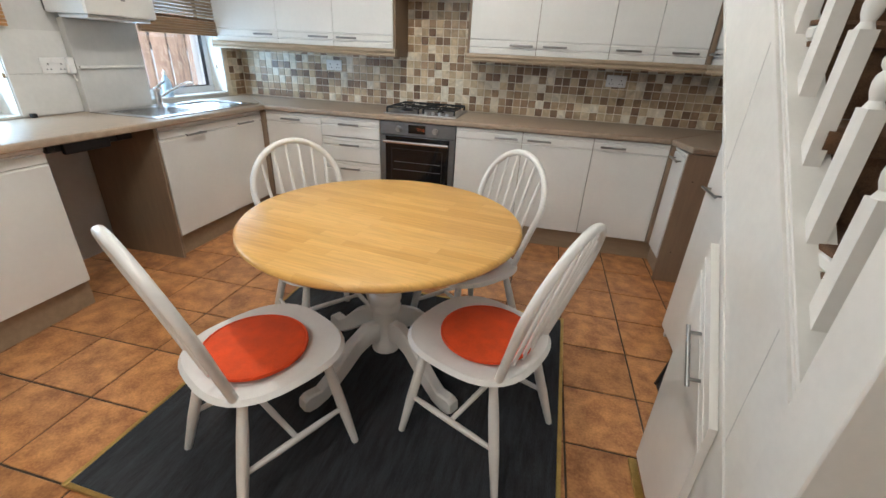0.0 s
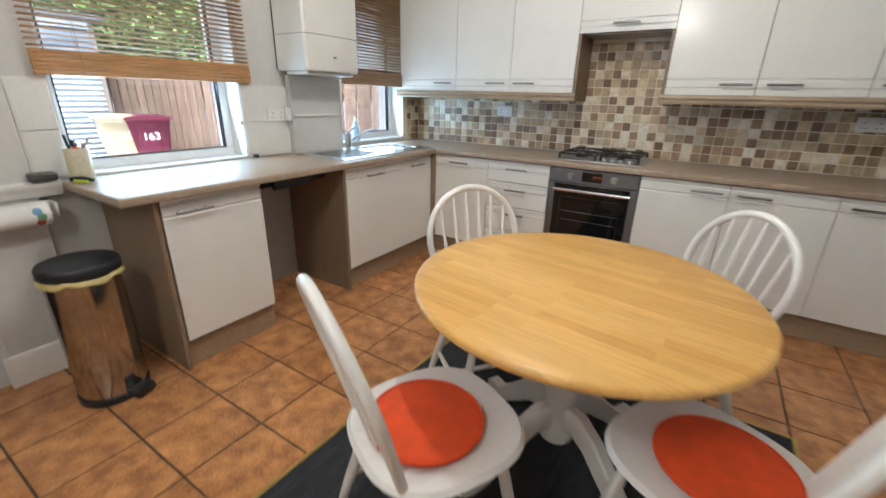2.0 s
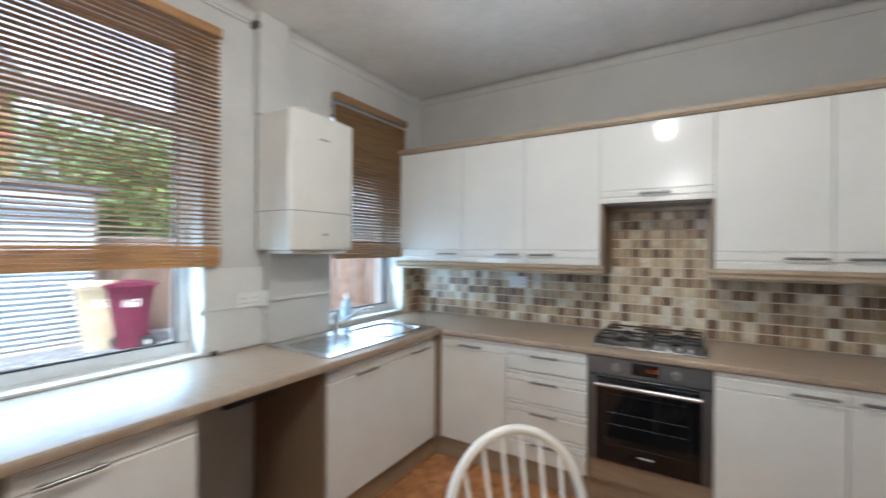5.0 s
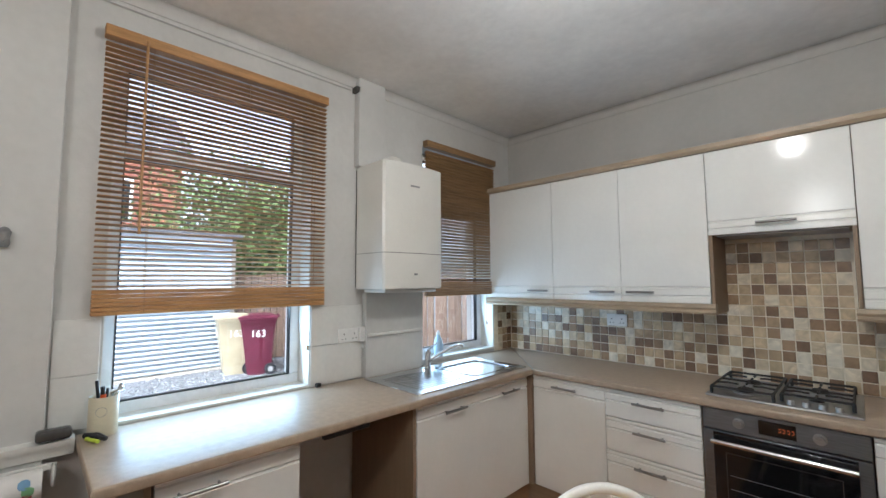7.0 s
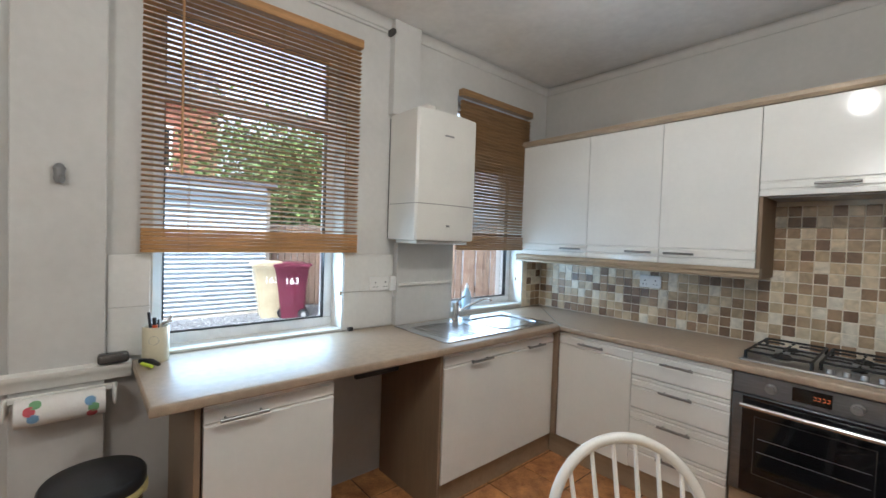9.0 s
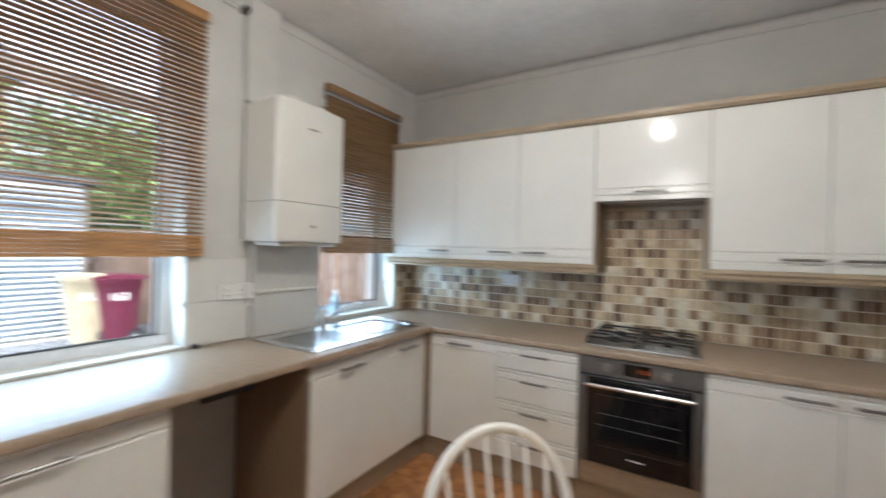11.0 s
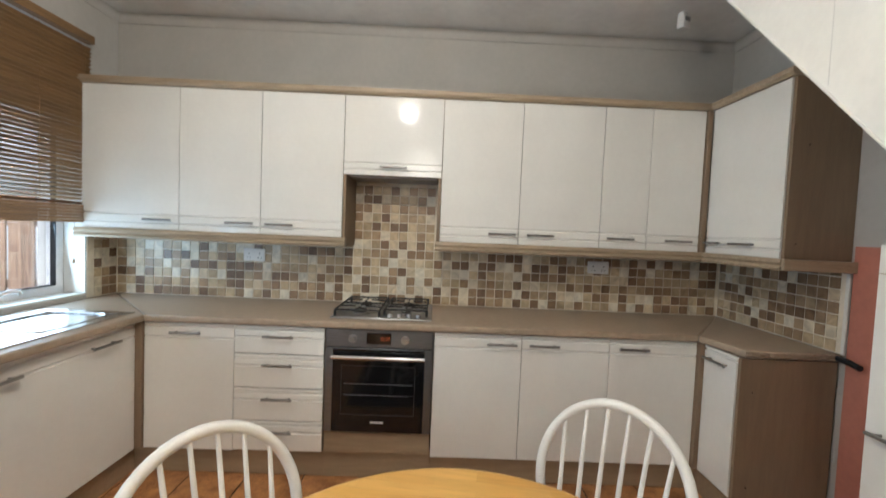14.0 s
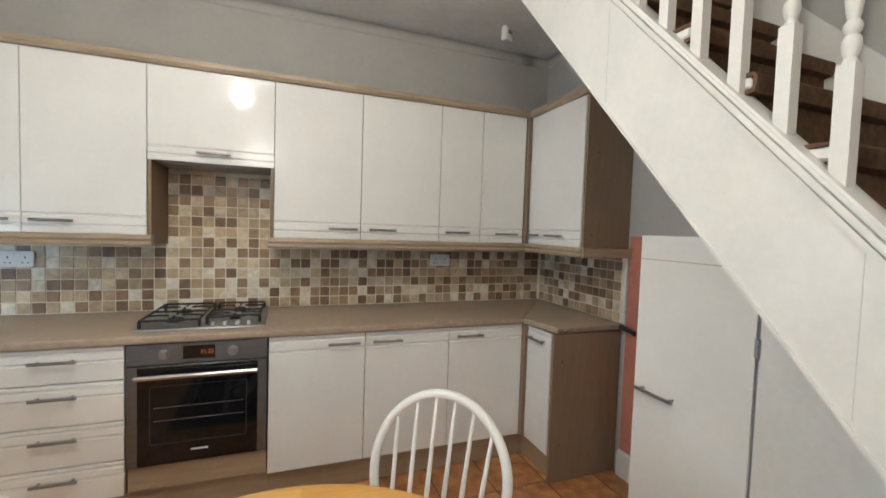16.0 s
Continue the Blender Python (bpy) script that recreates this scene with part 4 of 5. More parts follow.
part("frame_gap", box(3.608, 3.63, -2.020, -2.013, 0.0, 1.33), GREY_PRINT, uc)
for zz in (1.08, 0.3):
    part("hinge", box(3.596, 3.606, -2.024, -2.009, zz, zz + 0.06, bev=0.003), STEEL, uc)
yp = -2.0205
pn = bmesh.new()
prism(pn, [(-2.50, 0.0), (yp, 0.0), (yp, lower(yp) + 0.02), (-2.50, lower(-2.50) + 0.02)], "x", 3.605, 3.622)
part("fixed_panel", pn, GLOSS_WHITE, uc)
structure("under_stair_panel", prism(bmesh.new(), [(-2.99, 0.0), (-2.46, 0.0), (-2.46, lower(-2.46)), (-2.99, lower(-2.99))], "x", SX + 0.002, SX + 0.02), GLOSS_WHITE, "white painted panel under the stair string")
structure("under_stair_return", box(SX + 0.0205, 3.604, -2.478, -2.46, 0.0, 0.96), GLOSS_WHITE, "white return panel beside the cupboard")
sd = thing("stair_cupboard_door", "white slanted-top cupboard door under the stairs with bar handle", "cupboard door")
a0, a1 = -2.80, -2.475
sl = lambda yy: lower(yy) - 0.035
pts = [(a0, 0.05), (a1, 0.05), (a1, sl(a1)), (a0, sl(a0))]
dl = part("door_leaf", prism(bmesh.new(), pts, "x", SX - 0.022, SX - 0.0005), DOOR_WHITE, sd, smooth=False)
for off in (0.045, 0.085):
    part("ridge", prism(bmesh.new(), [(a0, sl(a0) - off - 0.014), (a1, sl(a1) - off - 0.014), (a1, sl(a1) - off), (a0, sl(a0) - off)], "x", SX - 0.0245, SX - 0.0215), DOOR_WHITE, dl)
hh = bmesh.new()
ha, hb_ = (SX - 0.055, -2.70, sl(-2.70) - 0.075), (SX - 0.055, -2.59, sl(-2.59) - 0.075)
rod(hh, ha, hb_, 0.006)
for q in (0.12, 0.88):
    p = Vector(ha).lerp(Vector(hb_), q)
    rod(hh, p, (SX - 0.022, p.y, p.z), 0.005)
part("handle", hh, HANDLE_STEEL, dl, "brushed steel bar handle")
tagged(new("brass_strip", to_mesh("brass_strip", box(3.30, 3.33, -2.95, -2.46, 0.0, 0.012, bev=0.002), BRASS)), "brass-coloured floor edging strip by the stairs", "trim")

dp = thing("dustpan", "black plastic dustpan standing against the stair cupboard", "dustpan", pose(3.50, -2.10, 0.0, 0, 12, 0))
part("pan", prism(bmesh.new(), [(-0.09, 0.0), (0.09, 0.0), (0.075, 0.2), (0.03, 0.235), (-0.03, 0.235), (-0.075, 0.2)], "x", -0.006, 0.006), BLACK_PLASTIC, dp)
part("pan_rim", tube(bmesh.new(), [(-0.012, -0.09, 0.008), (-0.02, -0.078, 0.2), (-0.02, 0, 0.235), (-0.02, 0.078, 0.2), (-0.012, 0.09, 0.008)], 0.008, 6), BLACK_PLASTIC, dp)
part("grip", tube(bmesh.new(), [(0, 0, 0.23), (-0.01, 0, 0.28), (0, 0, 0.335)], [0.012, 0.014, 0.011], 8), BLACK_PLASTIC, dp)

# ---- table, chairs and mat ----
mt = thing("floor_mat", "charcoal ribbed floor mat with brass edging", "mat", pose(1.466, -3.088, 0, 0, 0, -1.8) @ pose(-1.466, 3.088, 0))
part("mat_surface", box(1.475, 3.022, -3.07, -1.56, 0.0006, 0.010), RUG, mt)
for a in ((1.458, 1.4745, -3.087, -1.543), (3.0225, 3.039, -3.087, -1.543), (1.475, 3.022, -3.087, -3.0705), (1.475, 3.022, -1.5595, -1.543)):
    part("edging", box(*a, 0.0006, 0.013, bev=0.002), BRASS, mt, "brass-coloured edging strip")

TC = (2.262, -2.24)
tb = thing("round_table", "round rubberwood pedestal table with white painted base", "table", pose(TC[0], TC[1], 0.0105))
R = 0.54
part("tabletop", lathe(bmesh.new(), [(R - 0.03, 0.708), (R - 0.008, 0.712), (R, 0.722), (R - 0.001, 0.730), (R - 0.007, 0.737), (R - 0.016, 0.7395)], 96), STAVES, tb, "golden finger-jointed rubberwood top").rotation_euler = (0, 0, radians(-8))
col = [(0.05, 0.10), (0.062, 0.11), (0.062, 0.135), (0.055, 0.15), (0.055, 0.30), (0.064, 0.315), (0.068, 0.33), (0.062, 0.345), (0.066, 0.36), (0.07, 0.375), (0.064, 0.39), (0.052, 0.40),
       (0.05, 0.43), (0.060, 0.47), (0.066, 0.52), (0.060, 0.58), (0.05, 0.62), (0.06, 0.64), (0.085, 0.655), (0.085, 0.675), (0.16, 0.685), (0.16, 0.708)]
part("column", lathe(bmesh.new(), col, 32), CHAIR_WHITE, tb)
leg = bmesh.new()
path = [(0.045, 0.215, 0.052), (0.10, 0.225, 0.05), (0.17, 0.19, 0.043), (0.23, 0.135, 0.039), (0.285, 0.088, 0.035), (0.335, 0.052, 0.034), (0.375, 0.045, 0.041), (0.405, 0.046, 0.04), (0.425, 0.048, 0.022)]
rings = []
for i, (x, z, hgt) in enumerate(path):
    px, pz = path[max(i - 1, 0)][:2]
    qx, qz = path[min(i + 1, len(path) - 1)][:2]
    d = Vector((qx - px, 0, qz - pz)).normalized()
    nrm = Vector((-d.z, 0, d.x))
    c = Vector((x, 0, z))
    ring = []
    for sy, sz in ((-1, -0.8), (-1, 0.8), (-0.7, 1), (0.7, 1), (1, 0.8), (1, -0.8), (0.7, -1), (-0.7, -1)):
        p = c + nrm * (sz * hgt) + Vector((0, sy * 0.024, 0))
        p.z = max(p.z, 0.001)
        ring.append(leg.verts.new(p))
    rings.append(ring)
for a, b in zip(rings, rings[1:]):
    for k in range(8):
        leg.faces.new((a[k], a[(k + 1) % 8], b[(k + 1) % 8], b[k]))
leg.faces.new(rings[0])
leg.faces.new(rings[-1])
leg_me = to_mesh("leg", leg, CHAIR_WHITE, True)
for ang in (-120, -30, 60, 150):
    o = new("leg", leg_me)
    o.parent = tb
    o.rotation_euler = (0, 0, radians(ang))


def windsor_chair():
    """A hoop-back chair facing +x, its origin on the ground under the seat's middle."""
    ch = thing("dining_chair", "white painted hoop-back spindle chair with orange seat pad", "chair", group="chairs round the table")
    st_ = bmesh.new()
    ring_lo, ring_hi, ring_up = [], [], []
    N = 44

    def seat_r(a):
        c, s = math.cos(a), math.sin(a)
        return 0.236 * (1 + 0.03 * c) * (1 / (abs(c) ** 2.7 + abs(s * 1.02) ** 2.7)) ** (1 / 2.7)
    for i in range(N):
        a = 2 * math.pi * i / N
        r = seat_r(a)
        c, s = math.cos(a), math.sin(a)
        ring_lo.append(st_.verts.new((c * (r - 0.03), s * (r - 0.03), 0.408)))
        ring_hi.append(st_.verts.new((c * r, s * r, 0.425)))
        ring_up.append(st_.verts.new((c * (r - 0.012), s * (r - 0.012), 0.44)))
    dish = [st_.verts.new((math.cos(2 * math.pi * i / N) * 0.14, math.sin(2 * math.pi * i / N) * 0.14, 0.434)) for i in range(N)]
    for A, B in ((ring_lo, ring_hi), (ring_hi, ring_up), (ring_up, dish)):
        for i in range(N):
            st_.faces.new((A[i], A[(i + 1) % N], B[(i + 1) % N], B[i]))
    st_.faces.new(ring_lo[::-1])
    st_.faces.new(dish)
    part("seat", st_, CHAIR_WHITE, ch)
    # hoop
    def hoop(u):
        """u from -1 to 1 along the hoop; gives y and the height above the seat."""
        a = u * 1.92
        y = 0.208 * math.sin(a)
        z = 0.272 + 0.216 * math.cos(a)
        return y, z
    pts = [(-0.165, -0.155, 0.425)]
    M = 30
    for i in range(M + 1):
        yy, zz = hoop(-1 + 2 * i / M)
        pts.append((-0.165 - 0.14 * (zz / 0.49), yy, 0.435 + zz))
    pts.append((-0.165, 0.155, 0.425))
    part("hoop", tube(bmesh.new(), pts, 0.0145, 10), CHAIR_WHITE, ch)
    for k in range(6):
        q = -0.125 + k * 0.05
        top_y = q * 1.22
        s = min(0.999, abs(top_y) / 0.208)
        zz = 0.272 + 0.216 * math.sqrt(1 - s * s)
        sp_ = bmesh.new()
        bx0 = -0.178 + 0.02 * (abs(q) / 0.125)
        tube(sp_, [(bx0, q * 0.93, 0.432), (bx0 + (-0.165 - 0.14 * zz / 0.49 - bx0) * 0.45, q * 1.06, 0.435 + zz * 0.45), (-0.165 - 0.14 * (zz / 0.49), top_y, 0.435 + zz)], [0.0072, 0.0078, 0.0055], 8)
        part("spindle", sp_, CHAIR_WHITE, ch)
    feet = {}
    for nm, sx, sy in (("fl", 1, 1), ("fr", 1, -1), ("bl", -1, 1), ("br", -1, -1)):
        top = Vector((0.135 * sx, 0.13 * sy, 0.412))
        foot = Vector((0.19 if sx > 0 else -0.235, 0.207 * sy, 0.0))
        feet[nm] = (top, foot)
        lg = bmesh.new()
        tube(lg, [top, top.lerp(foot, 0.3), top.lerp(foot, 0.62), foot], [0.0135, 0.018, 0.0185, 0.0125], 12)
        part("leg", lg, CHAIR_WHITE, ch)
    at = lambda nm, q: feet[nm][0].lerp(feet[nm][1], q)
    mids = []
    for a, b in (("fl", "bl"), ("fr", "br")):
        p, q = at(a, 0.60), at(b, 0.60)
        mids.append((p + q) / 2)
        part("stretcher", tube(bmesh.new(), [p, p.lerp(q, 0.3), p.lerp(q, 0.7), q], [0.008, 0.0115, 0.0115, 0.008], 10), CHAIR_WHITE, ch)
    p, q = mids
    part("stretcher", tube(bmesh.new(), [p, p.lerp(q, 0.5), q], [0.009, 0.0115, 0.009], 10), CHAIR_WHITE, ch)
    pad = part("seat_pad", lathe(bmesh.new(), [(0.14, 0.4405), (0.157, 0.444), (0.163, 0.450), (0.158, 0.457), (0.147, 0.461), (0.10, 0.4655), (0.03, 0.467), (0.002, 0.467)], 48, (-0.022, 0, 0)), ORANGE, ch, "round orange fabric seat pad")
    pip = [(-0.022 + 0.160 * math.cos(2 * math.pi * i / 48), 0.160 * math.sin(2 * math.pi * i / 48), 0.458) for i in range(49)]
    part("piping", tube(bmesh.new(), pip, 0.0032, 6), ORANGE, pad)
    return ch


CHAIRS = ((2.03, -2.745, 63), (2.71, -2.465, 155), (1.90, -2.10, -40), (2.545, -1.905, -132))
first = windsor_chair()
first.matrix_basis = pose(CHAIRS[0][0], CHAIRS[0][1], 0.0105, 0, 0, CHAIRS[0][2])
for cx, cy, ca in CHAIRS[1:]:
    copy_thing(first, pose(cx, cy, 0.0105, 0, 0, ca))

# ---- bin and small things by the window ----
pb = thing("pedal_bin", "brushed steel pedal bin with black lid and yellow liner", "bin", pose(0.43, -3.0, 0.0, 0, 0, 20))
part("bin_body", lathe(bmesh.new(), [(0.128, 0.03), (0.13, 0.035), (0.13, 0.585)], 40), BIN_STEEL, pb)
part("base_ring", lathe(bmesh.new(), [(0.134, 0.0), (0.136, 0.03), (0.128, 0.036)], 40), BLACK_PLASTIC, pb)
lin = bmesh.new()
ring = []
for i in range(49):
    a = 2 * math.pi * i / 48
    ring.append((0.133 * math.cos(a), 0.133 * math.sin(a), 0.585 + 0.006 * math.sin(5 * a) + 0.004 * math.sin(11 * a)))
tube(lin, ring, 0.010, 8, 1.6)
part("bin_liner", lin, BIN_BAG, pb, "crumpled yellow bin liner")
part("lid", lathe(bmesh.new(), [(0.138, 0.596), (0.141, 0.602), (0.141, 0.632), (0.134, 0.642), (0.10, 0.650), (0.04, 0.654), (0.002, 0.655)], 40), BLACK_PLASTIC, pb, "black plastic lid")
part("pedal", box(0.12, 0.185, -0.045, 0.045, 0.012, 0.05, bev=0.008, seg=2), BLACK_PLASTIC, pb)
part("lever_housing", box(-0.142, -0.122, -0.04, 0.04, 0.03, 0.60, bev=0.005), BLACK_PLASTIC, pb)

ph = thing("kitchen_roll_holder", "white wall-mounted holder with printed kitchen paper roll", "paper holder", pose(0.035, -3.09, 0.785))
part("back_bar", box(0.001, 0.014, -0.165, 0.165, 0.02, 0.045, bev=0.004), GLOSS_WHITE, ph)
for s in (-1, 1):
    part("bracket_arm", box(0.0, 0.085, s * 0.155 - 0.006, s * 0.155 + 0.006, -0.02, 0.045, bev=0.005), GLOSS_WHITE, ph)
rl = bmesh.new()
rod(rl, (0.066, -0.125, 0), (0.066, 0.125, 0), 0.05, seg=32)
roll = part("paper_roll", rl, PAPER, ph)
for yy, aa, mm in ((-0.085, 20, PRINT_RED), (-0.075, -12, PRINT_BLUE), (-0.07, 45, PRINT_GREEN), (0.08, 25, PRINT_BLUE), (0.09, -5, PRINT_GREEN), (0.085, -35, PRINT_RED)):
    o = part("print_patch", lathe(bmesh.new(), [(0.018, 0.0), (0.016, 0.0008), (0.001, 0.001)], 9), mm, roll)
    o.matrix_basis = Matrix.Translation((0.066, 0, 0)) @ Matrix.Rotation(radians(90 - aa), 4, "Y") @ Matrix.Translation((0, yy, 0.0493))

tn = thing("utensil_jar", "cream enamel jar holding pens and kitchen tools", "jar", pose(0.075, -2.80, 0.905))
jar = part("jar", lathe(bmesh.new(), [(0.046, 0.0), (0.048, 0.004), (0.048, 0.145), (0.046, 0.148), (0.044, 0.144), (0.044, 0.08)], 32), CREAM, tn)
lb = bmesh.new()
tube(lb, [(0.0485 * math.cos(a), 0.0485 * math.sin(a), 0.095 + 0.018 * b) for a, b in [(-0.25 + 0.37 * math.cos(k / 16 * 2 * math.pi), math.sin(k / 16 * 2 * math.pi)) for k in range(17)]], 0.0008, 4)
part("emblem", lb, GREY_PRINT, jar, "small round grey emblem")
for (dx, dy, l, r, mm) in ((-0.015, -0.02, 0.205, 0.006, BLACK_PLASTIC), (0.01, -0.006, 0.185, 0.008, BLACK_PLASTIC), (0.012, -0.004, 0.155, 0.0095, RED_PLASTIC), (-0.02, 0.01, 0.17, 0.005, BLACK_PLASTIC)):
    t_ = bmesh.new()
    rod(t_, (dx * 0.5, dy * 0.5, 0.07), (dx * 1.2, dy * 1.2, l), r, seg=10)
    part("tool", t_, mm, tn)
t_ = bmesh.new()
tube(t_, [(0.0, 0.015, 0.08), (0.005, 0.03, 0.15), (0.01, 0.045, 0.17), (0.012, 0.055, 0.19)], 0.006, 8)
tube(t_, [(0.005, 0.02, 0.16), (0.012, 0.06, 0.168)], 0.007, 8)
part("opener", t_, CHROME, tn, "chrome bottle opener")
kt = thing("tool_knife", "black and lime plastic cutting tool lying on the worktop", "tool", pose(0.14, -2.825, 0.906, 0, 0, 25))
part("grip", tube(bmesh.new(), [(-0.05, -0.01, 0.012), (0, 0.005, 0.014), (0.055, 0.0, 0.012)], [0.010, 0.012, 0.008], 8), BLACK_PLASTIC, kt)
part("grip_insert", tube(bmesh.new(), [(-0.02, -0.02, 0.008), (0.05, -0.022, 0.008)], [0.007, 0.007], 8), LIME, kt)
gl = thing("glasses_case", "dark smoked plastic case resting on the dado rail", "case", pose(0.058, -2.94, 0.918))
part("case_body", box(-0.02, 0.035, -0.05, 0.05, 0.0, 0.04, bev=0.012, seg=3), SMOKE, gl)
hk = thing("wall_hook", "small tarnished metal hook on the wall", "hook", pose(0.036, -3.105, 1.66))
hm = bmesh.new()
lathe(hm, [(0.012, -0.035), (0.018, -0.02), (0.016, 0.0), (0.02, 0.02), (0.012, 0.035), (0.002, 0.04)], 12, (0.012, 0, 0))
tube(hm, [(0.02, 0, -0.01), (0.045, 0.005, -0.03), (0.05, 0.012, -0.005)], 0.005, 6)
part("hook_body", hm, GREY_PRINT, hk)
wp = thing("window_stop", "small brown block on the worktop by the wall", "block", pose(0.03, -1.86, 0.906))
part("block", box(-0.012, 0.012, -0.014, 0.014, 0, 0.022, bev=0.003), BLACK_PLASTIC, wp)


def socket(m, label):
    ob = thing("double_socket", label, "socket", m, "wall sockets")
    part("plate", box(-0.073, 0.073, -0.0105, 0.0, -0.043, 0.043, bev=0.003), SOCKET, ob)
    for s in (-1, 1):
        hl = bmesh.new()
        bx(hl, s * 0.036 - 0.003, s * 0.036 + 0.003, -0.0112, -0.0106, 0.004, 0.013)
        for d in (-0.011, 0.011):
            bx(hl, s * 0.036 + d - 0.004, s * 0.036 + d + 0.004, -0.0112, -0.0106, -0.022, -0.017)
        part("pin_holes", hl, DARK_GAP, ob)
        part("switch", box(s * 0.012 - 0.005, s * 0.012 + 0.005, -0.0135, -0.0107, 0.016, 0.034, bev=0.001), SOCKET, ob)
    return ob


socket(pose(0.947, -0.0095, 1.206), "white double wall socket on the mosaic splashback")
socket(pose(3.317, -0.0095, 1.212), "white double wall socket on the mosaic splashback")
sw = socket(pose(0.0085, -1.655, 1.172, 0, 0, 90), "white double wall socket beside the boiler pier with a plugged-in adaptor")
part("adaptor", box(0.055, 0.095, -0.04, -0.0136, -0.045, 0.045, bev=0.005), SOCKET, sw)
ca = bmesh.new()
tube(ca, [(0.075, -0.03, -0.045), (0.078, -0.03, -0.075), (0.095, -0.015, -0.085), (0.105, -0.008, -0.07)], 0.004, 6)
part("flex", ca, SOCKET, sw)
de = thing("alarm_sensor", "small white movement sensor on the ceiling corner", "sensor", pose(3.60, -0.36, CEIL - 0.002, 0, 0, 25))
part("mount", box(-0.02, 0.02, -0.015, 0.02, -0.03, 0.0, bev=0.003), SOCKET, de)
sn = part("sensor_body", box(-0.032, 0.032, -0.03, 0.015, -0.10, -0.028, bev=0.006, seg=2), SOCKET, de)
part("lens", box(-0.022, 0.022, -0.034, -0.0295, -0.06, -0.036, bev=0.001), GREY_PRINT, sn, "grey lens")
# made-up fitting, out of view, that houses the added rear fill
gb = thing("globe_lamp", "unseen glowing white globe added around the rear fill light", "lamp", pose(1.9, -4.3, 0))
part("rose", lathe(bmesh.new(), [(0.045, CEIL - 0.022), (0.05, CEIL - 0.006), (0.05, CEIL - 0.001)], 24), SOCKET, gb)
part("stem", rod(bmesh.new(), (0, 0, 2.65), (0, 0, CEIL - 0.02), 0.008), SOCKET, gb)
part("globe", lathe(bmesh.new(), [(0.215 * math.sin(max(0.02, k / 16 * math.pi)), 2.36 - 0.30 * math.cos(k / 16 * math.pi)) for k in range(17)], 32), FILL_GLOW, gb, "glowing fill light globe").visible_shadow = False
pl = thing("pendant_lamp", "plain white ceiling pendant with lit bulb", "lamp", pose(LAMP[0], LAMP[1], 0))
part("rose", lathe(bmesh.new(), [(0.045, CEIL - 0.022), (0.05, CEIL - 0.006), (0.05, CEIL - 0.001)], 24), SOCKET, pl)
part("holder", lathe(bmesh.new(), [(0.004, CEIL - 0.022), (0.018, CEIL - 0.06), (0.018, CEIL - 0.09), (0.012, CEIL - 0.092)][::-1], 16), SOCKET, pl)
part("bulb", lathe(bmesh.new(), [(0.002, 2.59), (0.024, 2.598), (0.031, 2.62), (0.028, 2.645), (0.014, CEIL - 0.093)], 20), BULB, pl, "lit glass bulb").visible_shadow = False

# ---- the yard ----
GZ = -0.15
structure("ground", box(-60, -0.31, -60, 60, GZ - 0.3, GZ), GRAVEL, "grey gravel yard", "ground")
gv = bmesh.new()
for i in range(3800):
    x, y = random.uniform(-7.2, -1.4), random.uniform(-3.2, 1.1)
    s = random.uniform(0.012, 0.03)
    rt = Matrix.LocRotScale((x, y, GZ + s * 0.2), Euler((random.random() * 3, random.random() * 3, random.random() * 3)), (s, s * 0.8, s * 0.55))
    vs = [gv.verts.new(rt @ Vector(p)) for p in ((1, 0, 0), (-1, 0, 0), (0, 1, 0), (0, -1, 0), (0, 0, 1), (0, 0, -1))]
    for a, b, c in ((0, 2, 4), (2, 1, 4), (1, 3, 4), (3, 0, 4), (2, 0, 5), (1, 2, 5), (3, 1, 5), (0, 3, 5)):
        gv.faces.new((vs[a], vs[b], vs[c]))
tagged(new("gravel", to_mesh("gravel", gv, STONE_BITS)), "loose pale and grey gravel stones", "gravel", kind="stuff")

ga = thing("garage", "low brick garage with pale ribbed roller shutter", "garage")
rs = bmesh.new()
prof = []
for i in range(27):
    z = GZ + 0.04 + i * 0.085
    prof += [(-6.44, z), (-6.40, z + 0.02), (-6.385, z + 0.045), (-6.40, z + 0.07)]
prof += [(-6.44, GZ + 0.04 + 27 * 0.085), (-6.47, GZ + 0.04 + 27 * 0.085), (-6.47, GZ + 0.04)]
prism(rs, prof, "y", -5.2, -0.30)
part("roller_shutter", rs, ROLLER, ga, "pale blue-white ribbed roller shutter")
part("threshold", box(-6.5, -6.36, -5.2, -0.30, GZ, GZ + 0.04), MORTAR, ga)
part("shutter_box", box(-6.55, -6.36, -5.2, -0.30, 2.19, 2.33, bev=0.01), ROLLER, ga)
part("garage_wall", box(-9.5, -6.48, -5.6, -0.2, GZ, 2.30), MORTAR, ga)
part("roof", box(-9.6, -6.30, -5.7, -0.12, 2.335, 2.42), SLATE, ga)

fn = thing("fence", "weathered close-board timber fence along the yard", "fence")
board = to_mesh("board", box(-0.062, 0.062, -0.012, 0.012, 0, 1.78, bev=0.004), FENCE)
x = -0.75
while x > -8.2:
    o = new("board", board)
    o.parent = fn
    o.matrix_basis = pose(x, 1.15 + random.uniform(-0.012, 0.012), GZ + random.uniform(0.0, 0.03), random.uniform(-0.6, 0.6), random.uniform(-0.5, 0.5), random.uniform(-3, 3))
    x -= 0.138
for z in (0.25, 0.85, 1.45):
    part("fence_rail", box(-8.2, -0.7, 1.165, 1.20, GZ + z, GZ + z + 0.08), FENCE, fn)
for x in (-0.7, -3.2, -5.7, -8.2):
    part("post", box(x - 0.05, x + 0.05, 1.20, 1.30, GZ, GZ + 1.85), FENCE, fn)
fb = thing("back_fence", "weathered timber fence behind the wheeled bins", "fence")
